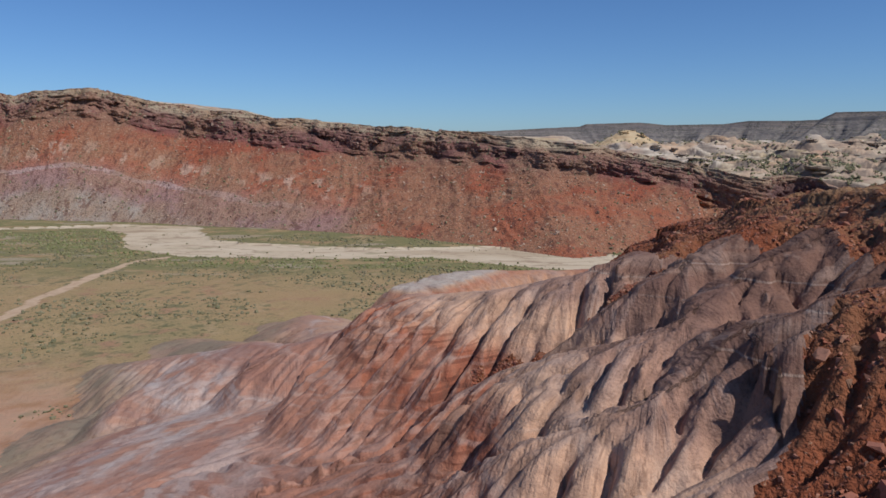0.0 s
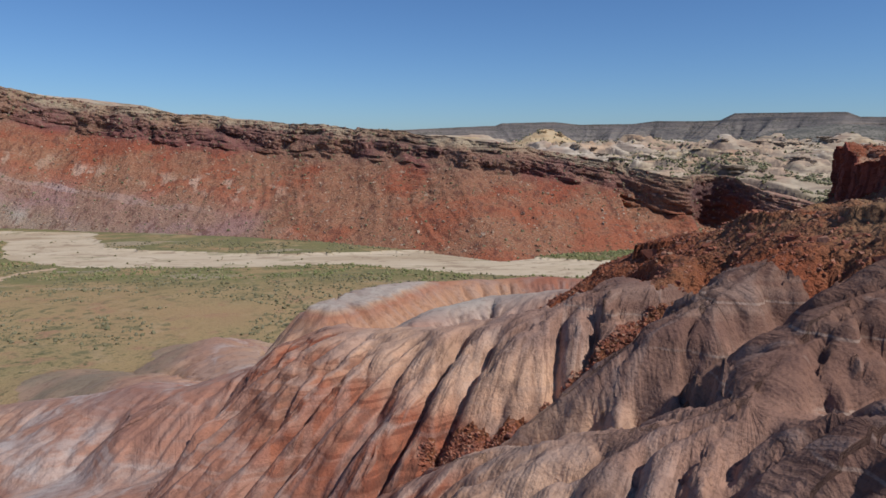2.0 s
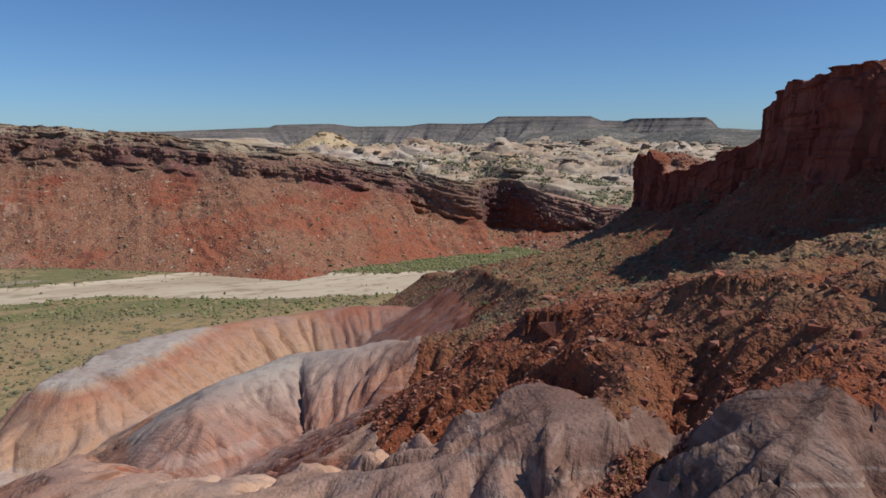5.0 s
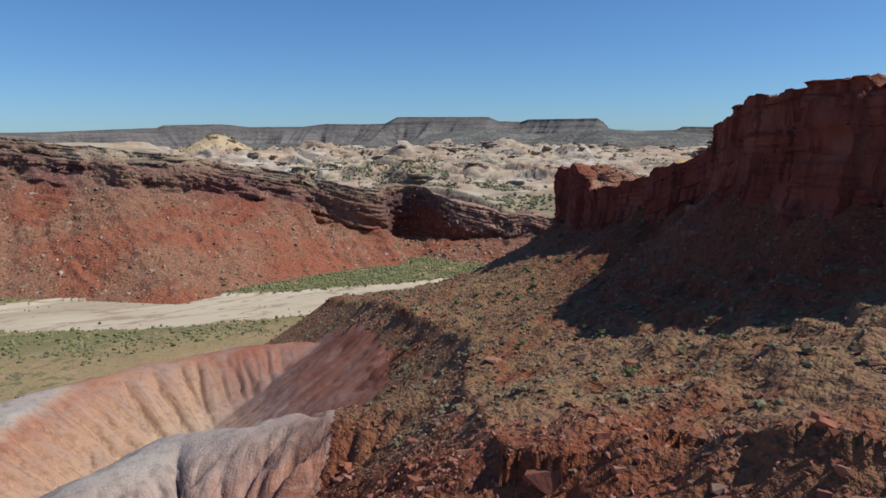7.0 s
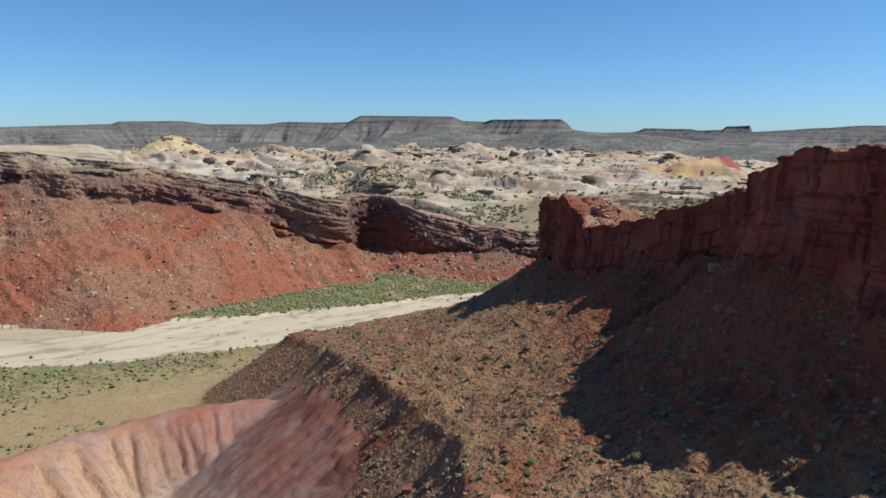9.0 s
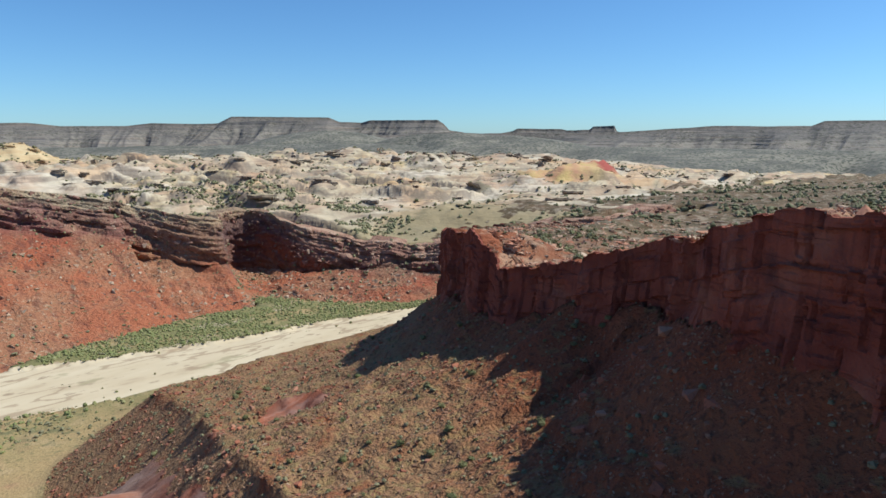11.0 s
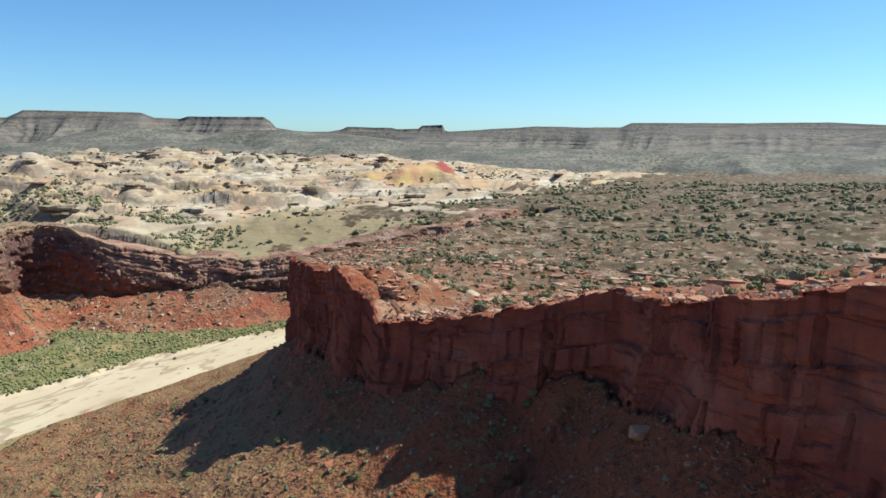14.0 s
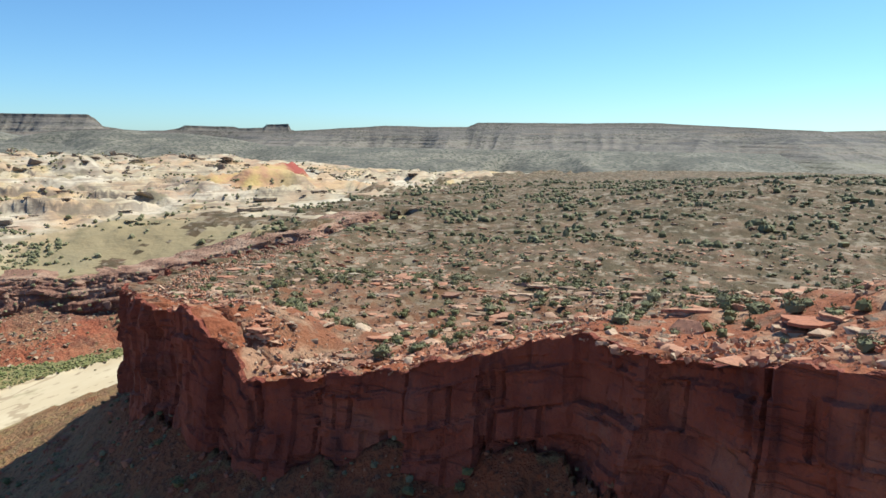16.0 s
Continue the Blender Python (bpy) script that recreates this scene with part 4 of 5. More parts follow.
def mat_hills():
    s = Surface("juniper_hills")
    c = s.ramp(s.noise(90, 5), [(0.38, (0.12, 0.108, 0.092)), (0.5, (0.165, 0.147, 0.122)), (0.62, (0.225, 0.198, 0.16))])
    c = s.mix(c, s.mix(c, (0.27, 0.23, 0.18), 0.5), s.step(s.noise(9, 3, (0.04, 0.04, 1.0)), 0.56, 0.66))
    c = s.mix(c, (0.066, 0.068, 0.054), s.math("MULTIPLY", s.step(s.noise(8.5, 3), 0.49, 0.56), 0.85))
    return s.done(c, s.noise(16, 5), 4.0, 0.7)


def mat_cliff():
    s = Surface("red_cliff_rock")
    big, mid, fine = s.noise(9, 5), s.noise(1.6, 5), s.noise(0.35, 4)
    c = s.ramp(big, [(0.3, (0.20, 0.052, 0.034)), (0.46, (0.28, 0.076, 0.046)), (0.58, (0.33, 0.10, 0.06)), (0.7, (0.37, 0.145, 0.09))])
    streak = s.step(s.noise(1.3, 5, (1, 1, 0.1)), 0.55, 0.75)
    c = s.mix(c, (0.11, 0.045, 0.04), s.math("MULTIPLY", streak, 0.65))
    seam = s.step(s.noise(0.9, 4, (0.07, 0.07, 1.3)), 0.57, 0.68)
    c = s.mix(c, s.mix(c, (0.12, 0.045, 0.04), 0.2), seam)
    c = s.mix(c, (0.10, 0.045, 0.04), s.math("MULTIPLY", s.step(s.noise(6, 5, (1, 1, 0.7)), 0.55, 0.7), 0.65))
    c = s.mix(c, (0.78, 0.78, 0.84), 1.0, "MULTIPLY")
    h = s.math("SUBTRACT", s.math("ADD", mid, s.math("MULTIPLY", fine, 0.4)), s.math("MULTIPLY", seam, 0.3))
    return s.done(c, h, 0.8, 0.9)


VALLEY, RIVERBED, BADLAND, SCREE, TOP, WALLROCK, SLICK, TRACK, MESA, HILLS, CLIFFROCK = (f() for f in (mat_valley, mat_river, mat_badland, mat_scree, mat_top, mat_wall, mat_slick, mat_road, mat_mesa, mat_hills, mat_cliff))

# ---- the land, one grid, finest where the camera passes ----
def steps(lo, hi, fine_lo, fine_hi, step, slow, limit, growth):
    a = list(np.arange(fine_lo, fine_hi + step / 2, step))
    for sign, end, lim in ((1, hi, limit[1]), (-1, lo, limit[0])):
        v, st, part = a[-1] if sign > 0 else a[0], step, []
        while sign * (end - v) > 0:
            st *= slow if sign * (lim - v) > 0 else growth
            v += sign * st
            part.append(v)
        a = a + part if sign > 0 else part[::-1] + a
    return np.array(a)


GX = steps(-4600, 4500, -36, 52, 0.36, 1.0098, (-420, 620), 1.07)
GY = steps(-900, 4500, 46, 142, 0.36, 1.0072, (0, 780), 1.07)


def falls(x, y):
    """A measure that runs across the slope: alike along each line of fall from the ridge that the point lies below."""
    best, second, out = np.full(x.shape, -1e9), np.full(x.shape, -1e9), np.zeros(x.shape)
    lines = [(line, steep, broad) for line, steep, broad in SPURS] + [(CREST, 0.6, 3.0)]
    for n, (line, steep, broad) in enumerate(lines):
        d, a, (z,) = along(x, y, line)
        h = z - steep * (np.sqrt(d * d + broad ** 2) - broad)
        pts = np.array(line, float)
        ln = np.concatenate([[0], np.cumsum(np.hypot(*np.diff(pts[:, :2], axis=0).T))])
        px, py = np.interp(a, ln, pts[:, 0]), np.interp(a, ln, pts[:, 1])
        u = a + 5.0 * np.arctan2(y - py, x - px) + 31.7 * n
        m = h > best
        second = np.where(m, best, np.maximum(second, h))
        best, out = np.where(m, h, best), np.where(m, u, out)
    return out, smooth(0.25, 1.1, best - second)


def land():
    X, Y = np.meshgrid(GX, GY)
    Z, K = terrain(X.ravel(), Y.ravel())
    nx, ny = len(GX), len(GY)
    co = np.column_stack([X.ravel(), Y.ravel(), Z]).astype(np.float32)
    idx = np.arange(nx * ny).reshape(ny, nx)
    quads = np.stack([idx[:-1, :-1], idx[:-1, 1:], idx[1:, 1:], idx[1:, :-1]], -1).reshape(-1, 4)
    kq = K[quads[:, 0]]
    names = [("ground", VALLEY, "dry tan valley floor with sparse grass", "ground"), ("river_bed", RIVERBED, "pale sandy dry river bed", "river bed"),
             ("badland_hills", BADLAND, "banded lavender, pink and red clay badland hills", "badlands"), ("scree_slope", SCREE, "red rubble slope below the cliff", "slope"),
             ("mesa_top", TOP, "rocky red mesa top with scattered bushes", "mesa"), ("canyon_floor", SCREE, "red ground below the canyon walls", "ground"),
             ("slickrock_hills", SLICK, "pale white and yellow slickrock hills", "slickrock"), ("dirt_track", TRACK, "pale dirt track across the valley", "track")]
    for k, entry in enumerate(names):
        q = quads[kq == k]
        name, mat, label, cat = entry
        if not len(q):
            continue
        used, inv = np.unique(q.ravel(), return_inverse=True)
        me = bpy.data.meshes.new(name)
        me.vertices.add(len(used))
        me.vertices.foreach_set("co", co[used].ravel())
        me.loops.add(len(inv))
        me.loops.foreach_set("vertex_index", inv.astype(np.int32))
        me.polygons.add(len(q))
        me.polygons.foreach_set("loop_start", np.arange(0, len(inv), 4, dtype=np.int32))
        me.polygons.foreach_set("use_smooth", np.ones(len(q), bool))
        me.update(calc_edges=True)
        me.materials.append(mat)
        if k == 2:
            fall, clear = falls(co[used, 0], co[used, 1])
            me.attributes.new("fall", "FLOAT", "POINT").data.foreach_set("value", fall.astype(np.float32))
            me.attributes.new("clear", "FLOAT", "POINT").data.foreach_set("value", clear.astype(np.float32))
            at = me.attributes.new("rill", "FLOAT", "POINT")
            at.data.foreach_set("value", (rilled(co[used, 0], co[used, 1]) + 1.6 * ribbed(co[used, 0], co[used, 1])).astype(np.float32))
        tagged(new(name, me), label, cat, kind="structure")


land()


def sheet(name, P, mat, shade=True):
    """A mesh from a grid of points, rows by columns."""
    r, c = P.shape[:2]
    idx = np.arange(r * c).reshape(r, c)
    q = np.stack([idx[:-1, :-1], idx[:-1, 1:], idx[1:, 1:], idx[1:, :-1]], -1).reshape(-1, 4)
    me = bpy.data.meshes.new(name)
    me.vertices.add(r * c)
    me.vertices.foreach_set("co", P.reshape(-1).astype(np.float32))
    me.loops.add(q.size)
    me.loops.foreach_set("vertex_index", q.ravel().astype(np.int32))
    me.polygons.add(len(q))
    me.polygons.foreach_set("loop_start", np.arange(0, q.size, 4, dtype=np.int32))
    me.polygons.foreach_set("use_smooth", np.full(len(q), shade))
    me.update(calc_edges=True)
    me.materials.append(mat)
    return new(name, me)


# ---- far mesas: each rim as bearing, rise and distance seen from above the valley ----
def skyline(rim):
    return [(60 + d * math.sin(radians(a)), 150 + d * math.cos(radians(a)), 88 + d * math.tan(radians(e))) for a, e, d in rim]


def mesa(name, rim, label, reach=300, base=10, seed=0, columns=420, cap=0.08, round_top=False, mat=None):
    """A mesa: a cap cliff, then slopes broken by thin ledges, spreading into spurs with gullies between them."""
    pts = np.array(skyline(rim), float)
    ln = np.concatenate([[0], np.cumsum(np.hypot(*np.diff(pts[:, :2], axis=0).T))])
    s = np.linspace(0, ln[-1], columns)
    x, y, z = (np.interp(s, ln, pts[:, k]) for k in range(3))
    if round_top:
        w = np.ones(31) / 31
        z = np.convolve(np.pad(z, 15, mode="edge"), w, "valid") + 3 * fractal(s, s * 0, 160, 3, seed + 12)
    else:
        z = z + 1.2 * fractal(s, s * 0, 130, 3, seed + 12)
    w = np.ones(61) / 61
    tx, ty = (np.convolve(np.pad(np.gradient(a), 30, mode="edge"), w, "valid") for a in (x, y))
    n = np.hypot(tx, ty)
    nx, ny = ty / n, -tx / n
    toward = np.sign(np.median((80 - x) * nx + (150 - y) * ny))
    nx, ny = nx * toward, ny * toward
    rng = np.random.RandomState(seed)
    edges, outs = [0.0, cap * 0.5, cap], [0.0, 0.03, 0.07]
    while edges[-1] < 1.0:
        edges += [edges[-1] + rng.uniform(0.05, 0.16), edges[-1] + 0.2]
        edges[-1] = edges[-2] + rng.uniform(0.008, 0.03)
        outs += [outs[-1] + (edges[-2] - edges[-3]) * (0.6 + 1.1 * edges[-2])] * 2
        outs[-1] += 0.003
    if round_top:
        edges, outs = [0, 0.03, 0.12, 0.4, 1.0], [0, 0.08, 0.22, 0.5, 1.0]
    outs = np.array(outs) / np.interp(1.0, edges, outs)
    v = [np.array([x - 420 * nx, y - 420 * ny, z - 30]), np.array([x - 40 * nx, y - 40 * ny, z + 0.5])]
    beds = [s * 0] * 2
    spur = 1 - np.abs(fractal(s, s * 0, 560, 2, seed + 4))
    for q in np.linspace(0, 1, 84):
        drift = 60 * grain(s, s * 0 + q * 500, 400, seed + 7)
        side = 1 - np.abs(fractal(s + drift, s * 0 + 3, 190, 3, seed + 6))
        small = np.abs(fractal(s + 0.5 * drift, s * 0 + 9, 60, 2, seed + 8))
        o = np.interp(np.clip(q + 0.012 * grain(s, s * 0, 500, seed + 2), 0, 1), edges, outs) * reach
        grow = max(q - cap * 0.7, 0)
        o = o * (0.62 + 0.5 * spur ** 2) + grow * (260 * spur ** 3 + 120 * side ** 2 - 22 * small)
        o = o + (16 * fractal(s, s * 0, 170, 3, seed + 1) + 4 * grain(s, s * 0 + q * 30, 30, seed + 3)) * (0.4 if round_top else 1.0)
        v.append(np.array([x + o * nx, y + o * ny, z - (z - base) * q]))
        beds.append(q + s * 0)
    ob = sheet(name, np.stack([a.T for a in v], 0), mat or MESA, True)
    ob.data.attributes.new("bed", "FLOAT", "POINT").data.foreach_set("value", np.concatenate(beds).astype(np.float32))
    return tagged(ob, label, "mesa", kind="structure")


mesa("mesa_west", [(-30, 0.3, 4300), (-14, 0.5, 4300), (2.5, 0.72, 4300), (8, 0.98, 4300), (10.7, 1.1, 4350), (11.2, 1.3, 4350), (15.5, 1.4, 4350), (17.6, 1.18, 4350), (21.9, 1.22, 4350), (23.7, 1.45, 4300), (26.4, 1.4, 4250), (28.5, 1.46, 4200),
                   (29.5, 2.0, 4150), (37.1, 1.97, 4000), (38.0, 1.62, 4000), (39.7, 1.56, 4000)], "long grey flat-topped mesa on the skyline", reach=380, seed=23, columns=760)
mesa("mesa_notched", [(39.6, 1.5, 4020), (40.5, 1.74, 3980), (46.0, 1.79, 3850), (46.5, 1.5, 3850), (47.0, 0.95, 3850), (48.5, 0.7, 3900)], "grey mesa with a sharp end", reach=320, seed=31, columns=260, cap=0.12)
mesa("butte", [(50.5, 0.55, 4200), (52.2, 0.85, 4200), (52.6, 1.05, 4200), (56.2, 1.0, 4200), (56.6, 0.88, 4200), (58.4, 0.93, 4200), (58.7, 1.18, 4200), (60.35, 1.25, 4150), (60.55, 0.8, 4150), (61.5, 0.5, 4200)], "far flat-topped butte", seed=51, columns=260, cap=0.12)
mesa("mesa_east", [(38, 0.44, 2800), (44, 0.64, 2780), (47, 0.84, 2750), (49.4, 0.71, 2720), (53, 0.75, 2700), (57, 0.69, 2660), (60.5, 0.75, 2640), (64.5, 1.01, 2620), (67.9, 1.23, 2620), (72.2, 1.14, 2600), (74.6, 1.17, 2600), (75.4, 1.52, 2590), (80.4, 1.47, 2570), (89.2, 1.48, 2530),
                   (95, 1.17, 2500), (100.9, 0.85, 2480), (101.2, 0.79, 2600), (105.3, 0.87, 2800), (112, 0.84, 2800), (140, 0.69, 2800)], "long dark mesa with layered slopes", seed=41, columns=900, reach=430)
mesa("foothills", [(-6, -0.45, 2350), (12, -0.35, 2300), (25, -0.2, 2250), (36, -0.12, 2200), (47, -0.2, 2050), (58, -0.35, 1950), (70, -0.5, 1850), (84, -0.65, 1850), (98, -0.75, 1900)], "grey-brown juniper foothills below the mesas", seed=61, reach=260, base=20, columns=460, round_top=True, mat=HILLS)
mesa("rounded_hill", [(29.2, -1.5, 2700), (30.3, -0.1, 2690), (32.4, 0.45, 2660), (35.1, 0.92, 2610), (37.4, 1.02, 2560), (39.8, 0.72, 2510), (41.8, 0.05, 2460), (43.9, -1.5, 2430)], "dark rounded hill dotted with junipers", seed=67, reach=300, base=20, columns=160, round_top=True, mat=HILLS)
mesa("long_hill", [(38.3, -1.5, 2350), (39.7, -0.3, 2320), (41.6, 0.25, 2270), (43.9, 0.72, 2220), (47.2, 0.74, 2170), (50.9, 0.62, 2120), (54.2, 0.42, 2070), (57.7, -0.2, 2020), (61.6, -1.5, 1970)], "long dark hill dotted with junipers", seed=71, reach=280, base=20, columns=200, round_top=True, mat=HILLS)


# ---- canyon walls beyond the river ----
def canyon_wall(name, foot, rim, label, step, seed, turn):
    """A face between a foot line and a rim line: talus below, then ledges of layered rock up to the rim."""
    f, r = np.array(foot, float), np.array(rim, float)
    ln = np.concatenate([[0], np.cumsum(np.hypot(*np.diff((f[:, :2] + r[:, :2]) / 2, axis=0).T))])
    s = np.arange(0, ln[-1], step)
    k = np.ones(7) / 7
    pad = lambda a: np.convolve(np.pad(a, 3, mode="edge"), k, "valid")
    fx, fy = (pad(np.interp(s, ln, f[:, j])) for j in range(2))
    rx, ry, rz = (pad(np.interp(s, ln, r[:, j])) for j in range(3))
    rz = rz + 2.0 * fractal(s, s * 0, 40, 3, seed) + 0.8 * fractal(s, s * 0, 9, 3, seed + 1)
    rx = rx + 9 * grain(s, s * 0, 55, seed + 2)
    ry = ry + 9 * grain(s, s * 0, 60, seed + 3)
    side = smooth(ln[turn] - 60, ln[turn] + 30, s)
    # height of the cliffs and how far they step out, from the corner through the alcove to the bench
    around = ln[turn - 1:turn + 9]
    shrink = np.clip(rz / 92, 0.5, 1.0)
    cap = np.interp(s, around, [31, 26, 36, 40, 40, 30, 17, 14, 16, 20])
    reach_out = np.interp(s, around, [30, 16, 8, 7, 8, 9, 13, 14, 16, 18])
    cap = np.where(s < around[0], cap * shrink, cap)
    deeper = np.where(s < around[0], 1 / shrink, 1.6)
    bed_top = 6.0 * side
    rows, beds = [], []
    for q in (46, 26, 12, 4):
        a = q / np.hypot(rx - fx, ry - fy)
        rows.append(np.array([rx + (rx - fx) * a, ry + (ry - fy) * a, rz - (7 if q > 40 else 0.3) + 0.8 * fractal(s, s * 0 + q, 14, 3, seed + 4)]).T)
        beds.append(s * 0 + bed_top)
    low = rz - cap
    cliff_share = np.where(s < around[0], 0.24, reach_out / np.hypot(rx - fx, ry - fy))
    talus = 1 - cliff_share
    rng = np.random.RandomState(seed)
    thick = rng.uniform(1.2, 7.0, 40) * np.where(rng.uniform(size=40) < 0.4, 0.5, 1)
    edges = np.concatenate([[0], np.cumsum(thick)])
    setback = rng.uniform(0.1, 1, 40) ** 2 * thick
    back = np.concatenate([[0], np.cumsum(setback)])
    whole = np.interp(cap, edges, back)
    wide = np.hypot(rx - fx, ry - fy)
    for d in (cap * u for u in np.linspace(0, 1, 47)):
        wob = np.clip(d + 2.2 * fractal(s, s * 0, 80, 3, seed + 5) + 0.7 * grain(s, s * 0, 13, seed + 20), 0, cap + 3)
        i1 = np.searchsorted(edges, wob, side="right") - 1
        f1 = (wob - edges[i1]) / thick[i1]
        out = back[i1] + (back[i1 + 1] - back[i1]) * np.clip((f1 - 0.8) / 0.2, 0, 1)
        soft = np.clip(wob / cap, 0, 1.05)
        worn = smooth(-0.1, 0.35, grain(s, i1 * 7.7, 38, seed + 8))
        out = (np.minimum(out / whole, 1.05) * (1 - worn) + soft * worn) * cliff_share
        jut = (7.0 - 3.5 * side) * fractal(s, s * 0 + 0.2 * d, 36, 3, seed + 9) + 3.5 * grain(s, i1 * 11.3, 14, seed + 18) + 1.6 * grain(s, i1 * 5.3, 5, seed + 10) + 1.5 * grain(s, d + 0 * s, 3.0, seed + 21)
        a = out + jut / wide
        rows.append(np.array([rx + (fx - rx) * a, ry + (fy - ry) * a, rz - d]).T)
        beds.append(wob * deeper + bed_top)
    n = 70
    for j in range(n + 1):
        q = j / n
        a = cliff_share + talus * q
        z = low * (1 - q) ** 1.12
        width = wide
        g = np.abs(fractal(s + 22 * grain(s, s * 0 + q * 60, 45, seed + 11), s * 0 + q * 12, 22, 3, seed + 15))
        z = z + 2.0 * g * np.sin(np.pi * q) ** 0.7 + 1.6 * fractal(s, s * 0 + q * width, 30, 4, seed + 12) * min(1, 6 * (1 - q))
        wob = z + 2.5 * fractal(s, s * 0, 60, 3, seed + 13)
        ledges = smooth(0.75, 0.1, np.array(q)) * smooth(-0.2, 0.25, grain(s, s * 0 + q * 40, 60, seed + 14))
        z = z + (strata(z, 4.6, 0.6, 2.5 * fractal(s, s * 0, 60, 3, seed + 13)) - z) * ledges
        rows.append(np.array([rx + (fx - rx) * a, ry + (fy - ry) * a, np.maximum(z, -1.0 + 1.2 * (1 - q))]).T)
        beds.append(np.minimum(np.minimum(np.maximum(rz - z, 0) * deeper, rz + 8), np.interp(rx, [-200, -70], [200, 62])) + bed_top)
    a = 1 + 6 / np.hypot(rx - fx, ry - fy)
    rows.append(np.array([rx + (fx - rx) * a, ry + (fy - ry) * a, s * 0 - 2.5]).T)
    beds.append(np.minimum(rz, np.interp(rx, [-200, -70], [200, 62])) + bed_top)
    P = np.stack(rows, 0)
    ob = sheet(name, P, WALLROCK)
    at = ob.data.attributes.new("bed", "FLOAT", "POINT")
    at.data.foreach_set("value", np.concatenate(beds).astype(np.float32))
    return tagged(ob, label, "canyon wall", kind="structure"), P


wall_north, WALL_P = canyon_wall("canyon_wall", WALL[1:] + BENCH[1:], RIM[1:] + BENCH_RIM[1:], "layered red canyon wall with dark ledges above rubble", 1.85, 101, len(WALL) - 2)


# ---- near cliff ----
def runs(rng, total, lo, hi):
    """Uneven cuts along a length."""
    out = [0.0]
    while out[-1] < total:
        out.append(out[-1] + rng.uniform(lo, hi))
    return np.array(out)


def pieces(v, cuts, seed):
    """Number and random value of the piece between two cuts, and the distance to the nearest cut."""
    i = np.clip(np.searchsorted(cuts, v, side="right") - 1, 0, len(cuts) - 2)
    return i, lattice(i, i * 0 + 3, seed), np.minimum(v - cuts[i], cuts[i + 1] - v)


def cliff():
    pts = np.array(CLIFF[1:], float)
    ln = np.concatenate([[0], np.cumsum(np.hypot(*np.diff(pts[:, :2], axis=0).T))])
    s = np.arange(6, ln[-1] - 150, 0.37)
    x, y, zf, zt = (np.interp(s, ln, pts[:, k]) for k in range(4))
    k = np.ones(11) / 11
    pad = lambda a: np.convolve(np.pad(a, 5, mode="edge"), k, "valid")
    x, y = pad(x), pad(y)
    tx, ty = np.gradient(x), np.gradient(y)
    n = np.hypot(tx, ty)
    nx, ny = ty / n, -tx / n
    rng = np.random.RandomState(7)
    nose = smooth(215, 170, s)
    butt = 2.6 * grain(s, s * 0, 23, 71) + 1.3 * grain(s, s * 0, 9, 72)
    butt = 0.5 * butt + 0.5 * np.round(butt / 1.1) * 1.1
    cuts = np.concatenate([runs(rng, 170, 2.2, 6.5), 172 + runs(rng, 400, 5.0, 15.0)])
    ip, pillar, dp = pieces(s, cuts, 79)
    top0 = zt + 0.5 * grain(s, s * 0, 60, 73)
    zt = zt + (1.0 + 0.8 * nose) * (pillar - 0.5) + 0.5 * grain(s, s * 0, 11, 75) + 0.3 * np.round(2 * grain(s, s * 0, 3.4, 76))
    beds = [-6.0, 0.0]
    while beds[-1] < 40:
        beds += [beds[-1] + rng.uniform(1.6, 4.6)]
        beds += [beds[-1] + rng.uniform(0.2, 0.36)]
    beds = np.array(beds)
    tables = [runs(rng, 600, 1.6, 8.0) for _ in beds]
    lines = runs(rng, 60, 0.35, 1.5)
    chips = [runs(rng, 600, 0.6, 2.8) for _ in lines]
    rows = []
    v = np.concatenate([[-7.5, -5.5, -3.8, -2.3, -0.9, -0.3], np.linspace(0, 1, 74), [1.1]])
    for f in v:
        if f < 0:
            blk = np.round(2.5 * grain(s + 3 * f, s * 0 + f * 2.0, 2.6, 89)) / 2.5
            o = butt + 1.6 * (pillar - 0.5) + f + 0.5 * grain(s, s * 0 + f * 3, 2.0, 88) - 0.5 * (dp < 0.4)
            fall = np.interp(-f, [0, 2.3, 3.8, 5.5, 7.5], [0.15, 0.2, 0.55, 1.4, 3.6])
            rows.append(np.array([x + o * nx, y + o * ny, zt - fall + 0.55 * blk * (f < -0.5)]).T)
            continue
        z = zt - (zt - zf + 3) * f
        depth = top0 - z + 0.012 * s + 0.5 * grain(s, s * 0, 9, 97)
        ib, rb, db_ = pieces(depth, beds, 81)
        thin = (ib % 2 == 0) & (ib > 1)
        hold = 0.5 + 0.5 * smooth(-0.25, 0.2, grain(depth, ip * 5.7, 7, 96))
        o = butt + (1.9 + 1.4 * nose) * (pillar - 0.5) * 1.3 * hold
        blk, gapb = np.zeros(s.shape), np.full(s.shape, 9.0)
        for b in np.unique(ib):
            m = ib == b
            _, rv, dd = pieces(s[m], tables[b], 83 + b)
            blk[m], gapb[m] = rv, dd
        o = o + 1.0 * (blk - 0.5) * ~thin - 0.9 * (blk > 0.86) * ~thin + 0.35 * (rb - 0.5)
        o = o - (0.02 + 0.5 * smooth(0.1, 0.4, grain(s, ib * 3.3, 22, 87))) * thin
        o = o - 0.5 * (gapb < 0.28) * ~thin * (blk > 0.25) - (0.7 + 0.9 * nose) * (dp < 0.3) * (hold > 0.6)
        il, _, _ = pieces(depth + 6, lines, 84)
        chip = np.zeros(s.shape)
        for b in np.unique(il):
            m = il == b
            chip[m] = pieces(s[m], chips[b], 183 + b)[1]
